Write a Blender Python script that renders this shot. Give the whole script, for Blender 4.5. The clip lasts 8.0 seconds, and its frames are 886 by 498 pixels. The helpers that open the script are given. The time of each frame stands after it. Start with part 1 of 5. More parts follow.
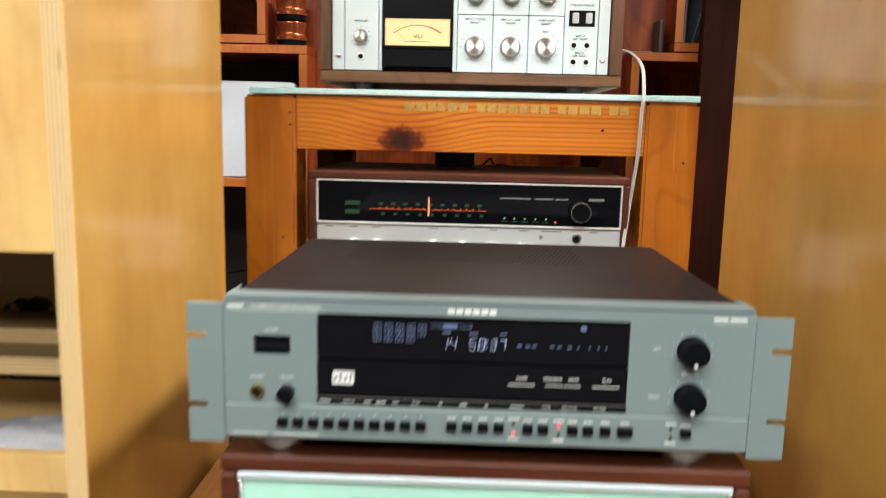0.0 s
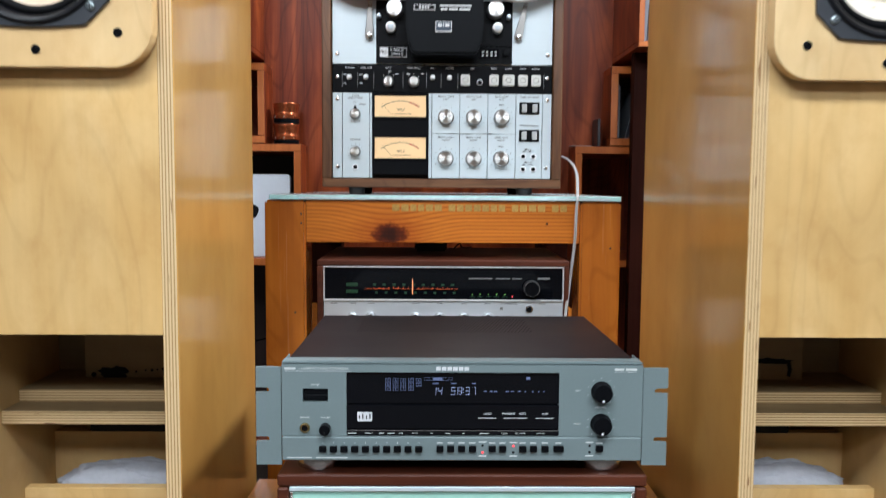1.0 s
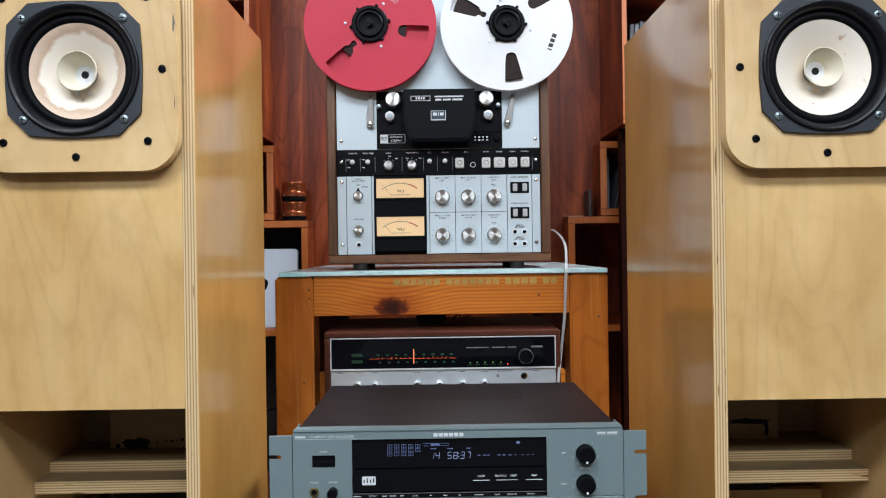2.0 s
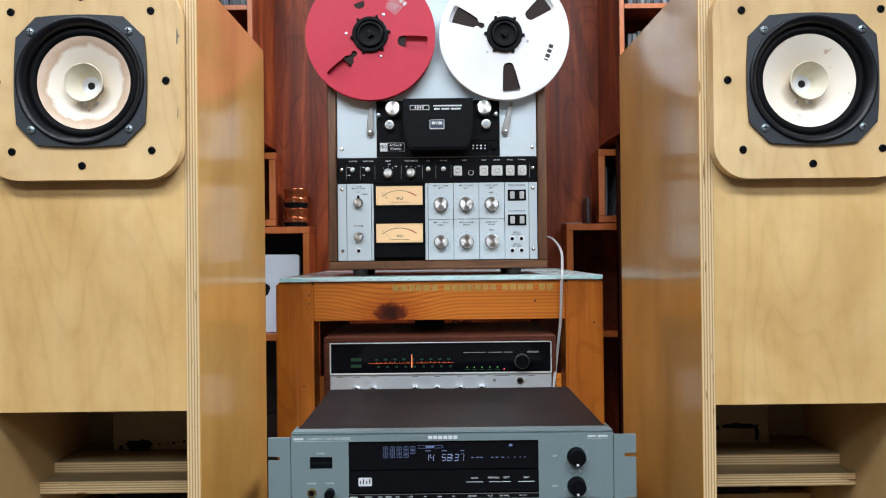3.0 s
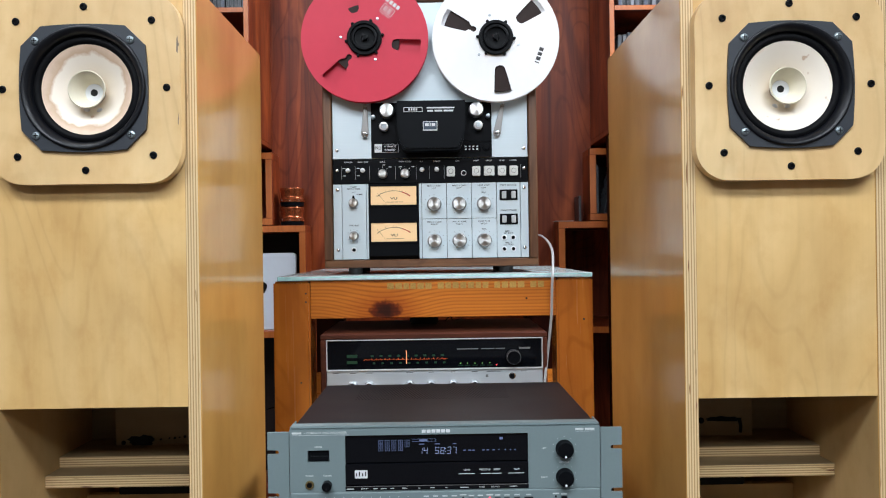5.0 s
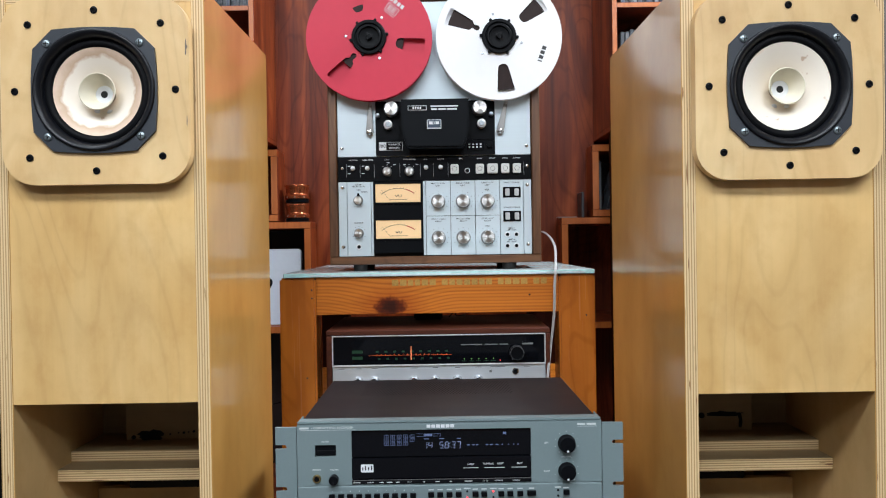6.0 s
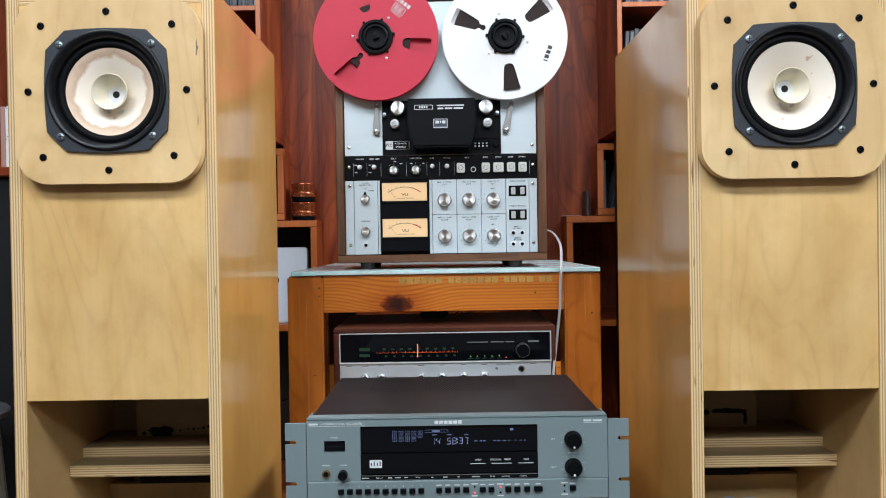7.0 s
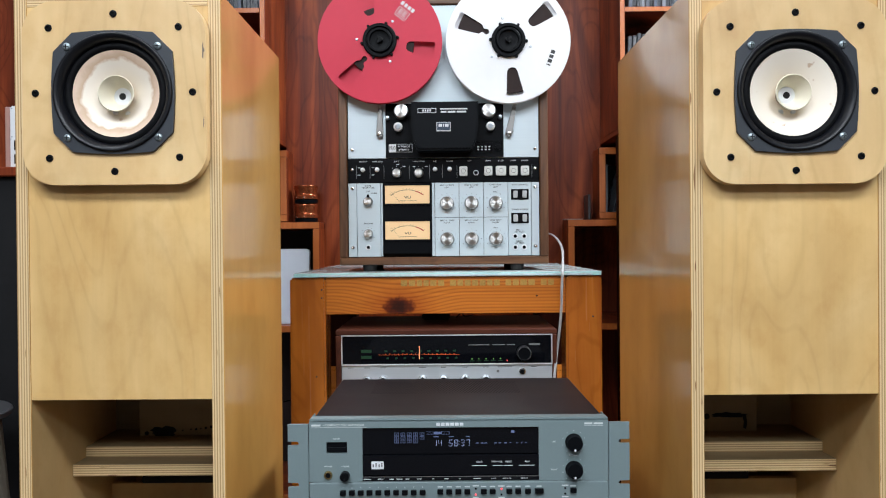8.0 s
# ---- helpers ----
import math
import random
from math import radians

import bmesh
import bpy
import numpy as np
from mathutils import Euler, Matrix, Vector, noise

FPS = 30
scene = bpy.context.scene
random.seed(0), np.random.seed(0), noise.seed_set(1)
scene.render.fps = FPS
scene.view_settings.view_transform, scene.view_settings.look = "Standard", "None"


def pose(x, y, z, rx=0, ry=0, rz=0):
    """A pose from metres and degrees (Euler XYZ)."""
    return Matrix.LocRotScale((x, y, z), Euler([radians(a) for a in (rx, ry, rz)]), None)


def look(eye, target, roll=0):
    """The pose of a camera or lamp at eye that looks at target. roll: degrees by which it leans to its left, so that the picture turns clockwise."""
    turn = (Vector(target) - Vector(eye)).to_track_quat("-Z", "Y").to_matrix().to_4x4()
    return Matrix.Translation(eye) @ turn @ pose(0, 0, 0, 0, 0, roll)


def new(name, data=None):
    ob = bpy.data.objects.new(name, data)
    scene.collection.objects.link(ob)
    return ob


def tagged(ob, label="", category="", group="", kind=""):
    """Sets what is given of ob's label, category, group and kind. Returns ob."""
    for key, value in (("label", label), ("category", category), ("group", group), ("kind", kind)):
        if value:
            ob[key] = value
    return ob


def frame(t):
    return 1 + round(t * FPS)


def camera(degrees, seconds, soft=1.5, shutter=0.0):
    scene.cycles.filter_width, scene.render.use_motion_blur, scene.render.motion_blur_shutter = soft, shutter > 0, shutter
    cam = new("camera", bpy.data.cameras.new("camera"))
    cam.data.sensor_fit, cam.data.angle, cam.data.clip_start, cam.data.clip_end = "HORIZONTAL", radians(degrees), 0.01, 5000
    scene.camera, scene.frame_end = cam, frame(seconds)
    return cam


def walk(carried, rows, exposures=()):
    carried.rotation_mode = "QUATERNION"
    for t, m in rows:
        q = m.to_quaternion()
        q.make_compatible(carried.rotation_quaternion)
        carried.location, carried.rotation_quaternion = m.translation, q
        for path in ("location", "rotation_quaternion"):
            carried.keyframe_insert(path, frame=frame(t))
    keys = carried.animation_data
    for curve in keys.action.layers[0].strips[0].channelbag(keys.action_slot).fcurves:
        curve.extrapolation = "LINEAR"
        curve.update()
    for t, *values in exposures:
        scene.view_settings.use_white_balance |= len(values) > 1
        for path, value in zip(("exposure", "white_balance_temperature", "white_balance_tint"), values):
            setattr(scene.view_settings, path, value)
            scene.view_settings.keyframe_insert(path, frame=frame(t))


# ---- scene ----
cam = camera(59.4, 8.0, soft=1.1, shutter=0.5)
PATH = [
    (0, (0.021, -0.027, 0.656), (-0.032, 1.948, 0.346), 1.3),
    (0.1, (0.010, -0.051, 0.637), (-0.040, 1.927, 0.351), 1.5),
    (0.2, (0.001, -0.068, 0.637), (-0.041, 1.911, 0.355), 1.7),
    (0.3, (-0.003, -0.100, 0.643), (-0.041, 1.883, 0.385), 1.8),
    (0.5, (-0.003, -0.161, 0.672), (-0.024, 1.824, 0.431), 1.6),
    (0.7, (0.001, -0.232, 0.691), (0.004, 1.758, 0.489), 1.3),
    (1, (0.004, -0.318, 0.724), (0.033, 1.675, 0.563), 0.4),
    (1.5, (0.008, -0.394, 0.744), (0.038, 1.605, 0.673), -0.6),
    (2, (0.019, -0.419, 0.751), (0.032, 1.581, 0.748), -0.8),
    (3.5, (0.032, -0.457, 0.754), (0.035, 1.543, 0.765), -0.6),
    (4, (0.034, -0.466, 0.755), (0.042, 1.534, 0.765), -0.7),
    (4.5, (0.035, -0.473, 0.756), (0.051, 1.527, 0.762), -0.8),
    (6, (0.034, -0.502, 0.766), (0.039, 1.498, 0.75), -0.9),
    (6.5, (0.034, -0.506, 0.765), (0.033, 1.494, 0.744), -0.9),
    (7, (0.028, -0.514, 0.766), (0.024, 1.486, 0.746), -0.9),
    (7.5, (0.025, -0.518, 0.767), (0.019, 1.482, 0.748), -0.6),
    (8, (0.025, -0.521, 0.767), (0.019, 1.479, 0.753), -0.5),
]
walk(cam, [(t, look(eye, target, roll)) for t, eye, target, roll in PATH],
     exposures=[(0, 0.5, 7300, 10), (0.5, 0.4, 6780, 10), (1, 0.1, 6180, 10), (1.5, -0.02, 6080, 10), (2, -0.13, 6080, 10), (3.5, -0.03, 6150, 10), (8, -0.05, 6150, 10)])

# ---- light: white shop ceiling panels over and behind the camera, one added as fill ----
world = bpy.data.worlds.new("world")
scene.world = world
world.use_nodes = True
world.node_tree.nodes["Background"].inputs[0].default_value = (0.9, 0.95, 1.0, 1)
world.node_tree.nodes["Background"].inputs[1].default_value = 0.012

# ---- materials ----
class Mat:
    """A small wrapper round a node tree."""

    def __init__(self, name, rough=0.5, metal=0.0, color=(0.5, 0.5, 0.5), coat=0.0, spec=0.5):
        self.m = bpy.data.materials.new(name)
        self.m.use_nodes = True
        self.t = self.m.node_tree
        self.b = self.t.nodes["Principled BSDF"]
        self.b.inputs["Roughness"].default_value = rough
        self.b.inputs["Metallic"].default_value = metal
        self.b.inputs["Base Color"].default_value = (*color, 1)
        self.b.inputs["Coat Weight"].default_value = coat
        self.b.inputs["Coat Roughness"].default_value = 0.2
        self.b.inputs["Specular IOR Level"].default_value = spec

    def node(self, kind, **values):
        n = self.t.nodes.new(kind)
        for k, v in values.items():
            if k in n.inputs:
                n.inputs[k].default_value = v
        return n

    def link(self, a, b):
        self.t.links.new(a, b)

    def coords(self, scale=(1, 1, 1), rand=0.0):
        tc = self.node("ShaderNodeTexCoord")
        mp = self.node("ShaderNodeMapping")
        mp.inputs["Scale"].default_value = scale
        self.link(tc.outputs["Object"], mp.inputs["Vector"])
        if rand:
            oi = self.node("ShaderNodeObjectInfo")
            mul = self.node("ShaderNodeMath")
            mul.operation = "MULTIPLY"
            mul.inputs[1].default_value = rand
            self.link(oi.outputs["Random"], mul.inputs[0])
            self.link(mul.outputs[0], mp.inputs["Location"])
        return mp.outputs["Vector"]

    def noise(self, vec, scale=5.0, detail=4.0, rough=0.55, dist=0.0):
        n = self.node("ShaderNodeTexNoise", Scale=scale, Detail=detail, Roughness=rough, Distortion=dist)
        self.link(vec, n.inputs["Vector"])
        return n.outputs["Fac"]

    def ramp(self, fac, stops):
        r = self.node("ShaderNodeValToRGB")
        e = r.color_ramp.elements
        while len(e) < len(stops):
            e.new(0.5)
        for el, (p, c) in zip(e, stops):
            el.position, el.color = p, (*c, 1)
        self.link(fac, r.inputs[0])
        return r.outputs["Color"]

    def mix(self, a, b, fac, blend="MIX"):
        n = self.node("ShaderNodeMix")
        n.data_type, n.blend_type = "RGBA", blend
        if isinstance(fac, (int, float)):
            n.inputs[0].default_value = fac
        else:
            self.link(fac, n.inputs[0])
        for sock, v in ((n.inputs[6], a), (n.inputs[7], b)):
            if isinstance(v, tuple):
                sock.default_value = (*v, 1)
            else:
                self.link(v, sock)
        return n.outputs[2]

    def color(self, sock):
        self.link(sock, self.b.inputs["Base Color"])
        return self

    def rough(self, fac, lo, hi):
        mr = self.node("ShaderNodeMapRange")
        mr.inputs[3].default_value, mr.inputs[4].default_value = lo, hi
        self.link(fac, mr.inputs[0])
        self.link(mr.outputs[0], self.b.inputs["Roughness"])
        return self

    def bump(self, fac, strength=0.2, dist=0.001):
        b = self.node("ShaderNodeBump")
        b.inputs["Strength"].default_value = strength
        b.inputs["Distance"].default_value = dist
        self.link(fac, b.inputs["Height"])
        self.link(b.outputs[0], self.b.inputs["Normal"])
        return self


def wood(name, dark, mid, light, axis="z", ring=9.0, grain=220.0, rough=(0.3, 0.45), coat=0.0, figure=0.6, seed=0.0, bump=0.12, stretch=0.12, contour=0.0, warp=1.4):
    """Sawn or veneered wood whose grain runs along axis."""
    k = Mat(name, coat=coat)
    s = {"x": (stretch, 1, 1), "y": (1, stretch, 1), "z": (1, 1, stretch)}[axis]
    v = k.coords(s, rand=3.0 + seed)
    big = k.noise(v, ring, 3.0, 0.5, warp)
    vs = k.coords({"x": (0.02, 1, 1), "y": (1, 0.02, 1), "z": (1, 1, 0.02)}[axis], rand=1.7)
    fine = k.noise(vs, grain, 3.0, 0.6)
    blot = k.noise(k.coords((1, 1, 1)), 4.0, 2.0)
    c1 = k.ramp(big, [(0.3, dark), (0.5, mid), (0.68, light)])
    c2 = k.ramp(fine, [(0.3, tuple(c * 0.72 for c in mid)), (0.6, light)])
    c = k.mix(c1, c2, 1 - figure)
    if contour:
        slow = k.noise(k.coords((1, 1, 0.33) if axis == "z" else (0.33, 1, 1), rand=5.0 + seed), 5.5, 1.5, 0.45, 0.6)
        m1 = k.node("ShaderNodeMath")
        m1.operation = "MULTIPLY"
        m1.inputs[1].default_value = 95.0
        k.link(slow, m1.inputs[0])
        m2 = k.node("ShaderNodeMath")
        m2.operation = "SINE"
        k.link(m1.outputs[0], m2.inputs[0])
        m3 = k.node("ShaderNodeMapRange")
        m3.inputs[1].default_value = -1
        k.link(m2.outputs[0], m3.inputs[0])
        c = k.mix(c, k.ramp(m3.outputs[0], [(0.0, (1.03, 1.03, 1.03)), (0.86, (1, 1, 1)), (1.0, (1 - contour, 1 - 1.3 * contour, 1 - 1.7 * contour))]), 1.0, "MULTIPLY")
    c3 = k.ramp(blot, [(0.35, (0.86, 0.84, 0.82)), (0.65, (1.06, 1.05, 1.04))])
    mott = k.noise(k.coords((1, 1, 0.7), rand=2.0), 34.0, 5.0, 0.62)
    c4 = k.ramp(mott, [(0.3, (0.94, 0.90, 0.85)), (0.5, (1, 1, 1)), (0.72, (1.03, 1.03, 1.04))])
    k.color(k.mix(k.mix(c, c3, 1.0, "MULTIPLY"), c4, 1.0, "MULTIPLY"))
    k.rough(fine, *rough)
    if bump:
        k.bump(fine, bump, 0.0006)
    return k.m


def plain(name, color, rough=0.5, metal=0.0, coat=0.0, var=0.08, scale=60.0, bump=0.05, brushed=None, spec=0.5):
    """Paint, plastic or metal with faint mottling, and a brushed grain where asked."""
    k = Mat(name, rough, metal, color, coat, spec)
    sc = {"x": (0.02, 1, 1), "z": (1, 1, 0.02), None: (1, 1, 1)}[brushed]
    f = k.noise(k.coords(sc), scale * (6 if brushed else 1), 4.0)
    g = k.noise(k.coords(), 7.0, 3.0)
    lo = tuple(c * (1 - var) for c in color)
    hi = tuple(min(1.0, c * (1 + var)) for c in color)
    k.color(k.mix(k.ramp(f, [(0.3, lo), (0.7, hi)]), k.ramp(g, [(0.35, lo), (0.65, hi)]), 0.5))
    k.rough(g, max(0.02, rough - 0.06), rough + 0.06)
    if bump:
        k.bump(f, bump, 0.0004)
    return k.m


def glow(name, color, strength):
    k = Mat(name, 0.4, 0, color)
    k.b.inputs["Emission Color"].default_value = (*color, 1)
    k.b.inputs["Emission Strength"].default_value = strength
    return k.m


def ply_edge(name, axis):
    """Cut edge of birch plywood: thin layers stacked along axis, with small voids."""
    k = Mat(name, 0.5)
    v = k.coords()
    sep = k.node("ShaderNodeSeparateXYZ")
    k.link(v, sep.inputs[0])
    m = k.node("ShaderNodeMath")
    m.operation = "MULTIPLY"
    m.inputs[1].default_value = 2 * math.pi / 0.0037
    k.link(sep.outputs[axis], m.inputs[0])
    wob = k.noise(k.coords((1, 1, 0.3) if axis != "Z" else (0.3, 1, 1)), 18.0, 2.0)
    add = k.node("ShaderNodeMath")
    add.operation = "MULTIPLY_ADD"
    k.link(wob, add.inputs[0])
    add.inputs[1].default_value = 1.2
    k.link(m.outputs[0], add.inputs[2])
    s = k.node("ShaderNodeMath")
    s.operation = "SINE"
    k.link(add.outputs[0], s.inputs[0])
    mr = k.node("ShaderNodeMapRange")
    mr.inputs[1].default_value = -1
    k.link(s.outputs[0], mr.inputs[0])
    c = k.ramp(mr.outputs[0], [(0.03, (0.33, 0.195, 0.075)), (0.35, (0.57, 0.40, 0.195)), (0.8, (0.67, 0.50, 0.28))])
    void = k.noise(k.coords((1, 1, 0.08) if axis != "Z" else (0.08, 1, 1)), 260.0, 1.0)
    c = k.mix(c, k.ramp(void, [(0.24, (0.34, 0.21, 0.12)), (0.29, (1, 1, 1))]), 1.0, "MULTIPLY")
    k.color(c)
    k.bump(mr.outputs[0], 0.2, 0.0004)
    return k.m


BIRCH = wood("birch_veneer", (0.57, 0.355, 0.125), (0.66, 0.438, 0.175), (0.72, 0.505, 0.23), "z", 7, 130, (0.38, 0.5), 0.0, 0.9, stretch=0.4, contour=0.05, bump=0.15)
BIRCH_SIDE = wood("varnished_birch_side", (0.40, 0.20, 0.045), (0.50, 0.27, 0.068), (0.56, 0.32, 0.09), "z", 7, 130, (0.31, 0.33), 0.7, 0.98, stretch=0.3, bump=0.0, warp=0.2)
sb = BIRCH_SIDE.node_tree.nodes["Principled BSDF"]
sb.inputs["Coat Weight"].default_value, sb.inputs["Coat Roughness"].default_value = 0.8, 0.14
sb.inputs["Specular IOR Level"].default_value = 0.3
BIRCH_IN = wood("bare_birch_inside", (0.50, 0.32, 0.13), (0.60, 0.41, 0.175), (0.67, 0.47, 0.22), "z", 6, 130, (0.5, 0.65), 0.0, 0.93, stretch=0.3, bump=0.0, warp=0.3)
BIRCH_PLATE = wood("birch_plate", (0.57, 0.37, 0.16), (0.66, 0.455, 0.215), (0.72, 0.525, 0.27), "z", 6, 130, (0.35, 0.48), 0.1, 0.93, stretch=0.5, contour=0.05)
# horn boards and deep panels, darker than the bare side walls
HORN_WOOD = wood("dark_horn_plywood", (0.24, 0.165, 0.08), (0.31, 0.22, 0.108), (0.38, 0.275, 0.14), "x", 8, 130, (0.6, 0.75), 0.0, 0.85, stretch=0.3, bump=0.0)
EDGE_X = ply_edge("ply_edge_upright", "X")
EDGE_Z = ply_edge("ply_edge_flat", "Z")
EDGE_Y = ply_edge("ply_edge_plate", "Y")
PINE = wood("amber_pine", (0.34, 0.085, 0.008), (0.46, 0.132, 0.013), (0.56, 0.18, 0.020), "z", 10, 110, (0.2, 0.32), 0.5, 0.8, stretch=0.2, contour=0.12)
PINE_X = wood("amber_pine_rail", (0.38, 0.10, 0.009), (0.54, 0.165, 0.016), (0.62, 0.21, 0.024), "x", 16, 120, (0.22, 0.36), 0.3, 0.75)
SHELF_EDGE = wood("orange_shelf_edge", (0.36, 0.085, 0.014), (0.47, 0.125, 0.022), (0.54, 0.16, 0.032), "z", 8, 160, (0.3, 0.42), 0.2, 0.6)
MAHOGANY = wood("mahogany_panel", (0.062, 0.0082, 0.0030), (0.165, 0.0265, 0.0082), (0.36, 0.077, 0.018), "z", 9, 110, (0.34, 0.48), 0.0, 0.74, stretch=0.16, contour=0.22)
MAHOGANY.node_tree.nodes["Principled BSDF"].inputs["Specular IOR Level"].default_value = 0.28
WALNUT = wood("walnut_case", (0.035, 0.0125, 0.0045), (0.105, 0.043, 0.016), (0.17, 0.076, 0.030), "x", 38, 150, (0.35, 0.5), 0.0, 0.55, stretch=0.06, contour=0.2)
WALNUT_Z = wood("walnut_case_side", (0.035, 0.0125, 0.0045), (0.105, 0.043, 0.016), (0.17, 0.076, 0.030), "z", 38, 150, (0.35, 0.5), 0.0, 0.55, stretch=0.06, contour=0.2)
ROSEWOOD = wood("rosewood_case", (0.028, 0.007, 0.004), (0.062, 0.016, 0.008), (0.10, 0.028, 0.013), "x", 26, 160, (0.38, 0.52), 0.0, 0.5, stretch=0.08)
ROSEWOOD.node_tree.nodes["Principled BSDF"].inputs["Specular IOR Level"].default_value = 0.25
BENCH = wood("beech_bench", (0.42, 0.17, 0.04), (0.50, 0.22, 0.06), (0.57, 0.27, 0.085), "y", 8, 150, (0.3, 0.42), 0.2, 0.6)
# near-black wood of the shelf backs and nail holes
WENGE = wood("near_black_wood", (0.006, 0.003, 0.0025), (0.012, 0.005, 0.004), (0.02, 0.008, 0.006), "z", 9, 160, (0.4, 0.55), 0.0, 0.6)
ENAMEL_GREY = plain("grey_green_enamel", (0.152, 0.200, 0.208), 0.42, var=0.04, scale=300, bump=0.08)
LID = plain("dark_brown_lid", (0.0062, 0.0072, 0.0102), 0.44, var=0.12, scale=500, bump=0.2, spec=0.30)
BLACK = plain("black_plastic", (0.003, 0.0035, 0.0046), 0.40, var=0.15, spec=0.08)
BRIGHT = plain("bright_trim", (0.78, 0.80, 0.82), 0.32, 0.35, var=0.03)
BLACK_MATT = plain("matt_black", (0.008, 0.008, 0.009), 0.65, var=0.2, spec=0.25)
GLOSS_BLACK = plain("gloss_black_window", (0.003, 0.0035, 0.005), 0.06, var=0.1, bump=0, spec=0.22)
SILVER = plain("brushed_silver_panel", (0.55, 0.63, 0.67), 0.42, 0.25, var=0.03, brushed="x", bump=0.04)
CHROME = plain("turned_metal", (0.66, 0.66, 0.66), 0.2, 1.0, var=0.05)
ZINC = plain("dull_zinc_screw", (0.27, 0.32, 0.34), 0.42, 0.85, var=0.15)
STEEL = plain("zinc_screw", (0.42, 0.46, 0.50), 0.3, 1.0, var=0.15)
SEAM = plain("dark_seam", (0.03, 0.03, 0.033), 0.6)
WHITE = plain("white_plastic", (0.72, 0.73, 0.75), 0.4, var=0.04)
INK = plain("black_ink", (0.02, 0.02, 0.022), 0.5, bump=0)
WHITE_INK = plain("white_ink", (0.62, 0.64, 0.66), 0.5, bump=0)

# ---- building helpers ----
ORIGIN = {}


def thing(name, loc, label, category, group="", kind=""):
    ob = new(name)
    ob.empty_display_size = 0.05
    ob.location = loc
    ORIGIN[ob.name] = Vector(loc)
    return tagged(ob, label, category, group, kind)


def finish(bm, mats, smooth=None):
    me = bpy.data.meshes.new("shape")
    bm.to_mesh(me)
    bm.free()
    for m in mats if isinstance(mats, (list, tuple)) else [mats]:
        me.materials.append(m)
    if smooth is not None:
        me.shade_smooth()
        me.set_sharp_from_angle(angle=radians(smooth))
    return me


def part(name, bm, material, parent, label="", smooth=None):
    """Links a bmesh, in world places, as one mesh under a thing or a part."""
    o = ORIGIN[parent.name]
    bm.transform(Matrix.Translation(-o))
    ob = new(name, finish(bm, material, smooth))
    ob.parent = parent
    ORIGIN[ob.name] = o
    return tagged(ob, label)


def place(name, me, parent, at, label="", turn=None):
    """One more object on a shared mesh, at a world place."""
    ob = new(name, me)
    ob.parent = parent
    ob.location = Vector(at) - ORIGIN[parent.name]
    if turn is not None:
        ob.rotation_euler = turn
    ORIGIN[ob.name] = Vector(at)
    return tagged(ob, label)


def single(name, bm, material, label, category, group="", kind="", smooth=None, base=None):
    """A thing that is one mesh."""
    zs = [v.co.z for v in bm.verts]
    c = Vector(base) if base else Vector((sum(v.co.x for v in bm.verts) / len(bm.verts), sum(v.co.y for v in bm.verts) / len(bm.verts), min(zs)))
    bm.transform(Matrix.Translation(-c))
    ob = new(name, finish(bm, material, smooth))
    ob.location = c
    ORIGIN[ob.name] = c
    return tagged(ob, label, category, group, kind)


def block(x0, x1, y0, y1, z0, z1, bevel=0.0015, seg=1, bm=None):
    """A bevelled box between six limits."""
    b = bmesh.new()
    bmesh.ops.create_cube(b, size=1)
    for v in b.verts:
        v.co = Vector(((x0 + x1) / 2 + v.co.x * (x1 - x0), (y0 + y1) / 2 + v.co.y * (y1 - y0), (z0 + z1) / 2 + v.co.z * (z1 - z0)))
    if bevel:
        bmesh.ops.bevel(b, geom=list(b.edges), offset=bevel, segments=seg, affect="EDGES")
    return join(bm, b)


def join(bm, b):
    if bm is None:
        return b
    me = bpy.data.meshes.new("tmp")
    b.to_mesh(me)
    b.free()
    bm.from_mesh(me)
    bpy.data.meshes.remove(me)
    return bm


def lathe(profile, seg=32, axis="y", at=(0, 0, 0), bm=None, cap=True):
    """A turned shape. profile: (radius, distance along the axis towards the viewer) for axis y, or (radius, height) for z."""
    b = bmesh.new()
    rings = []
    for r, h in profile:
        ring = []
        for i in range(seg):
            a = 2 * math.pi * i / seg
            if axis == "y":
                ring.append(b.verts.new((at[0] + r * math.cos(a), at[1] - h, at[2] + r * math.sin(a))))
            else:
                ring.append(b.verts.new((at[0] + r * math.cos(a), at[1] + r * math.sin(a), at[2] + h)))
        rings.append(ring)
    for p, q in zip(rings, rings[1:]):
        for i in range(seg):
            b.faces.new((p[i], p[(i + 1) % seg], q[(i + 1) % seg], q[i]))
    if cap:
        b.faces.new(rings[0])
        b.faces.new(rings[-1])
    bmesh.ops.recalc_face_normals(b, faces=list(b.faces))
    return join(bm, b)


def prism(outline, y0, y1, bevel=0.0, bm=None, seg=1):
    """An outline of (x, z) pushed from y0 (front) to y1."""
    b = bmesh.new()
    vs = [b.verts.new((x, y0, z)) for x, z in outline]
    f = b.faces.new(vs)
    r = bmesh.ops.extrude_face_region(b, geom=[f])
    for g in r["geom"]:
        if isinstance(g, bmesh.types.BMVert):
            g.co.y = y1
    bmesh.ops.recalc_face_normals(b, faces=list(b.faces))
    if bevel:
        ed = [e for e in b.edges if all(abs(v.co.y - y0) < 1e-6 for v in e.verts)]
        bmesh.ops.bevel(b, geom=ed, offset=bevel, segments=seg, affect="EDGES")
    return join(bm, b)


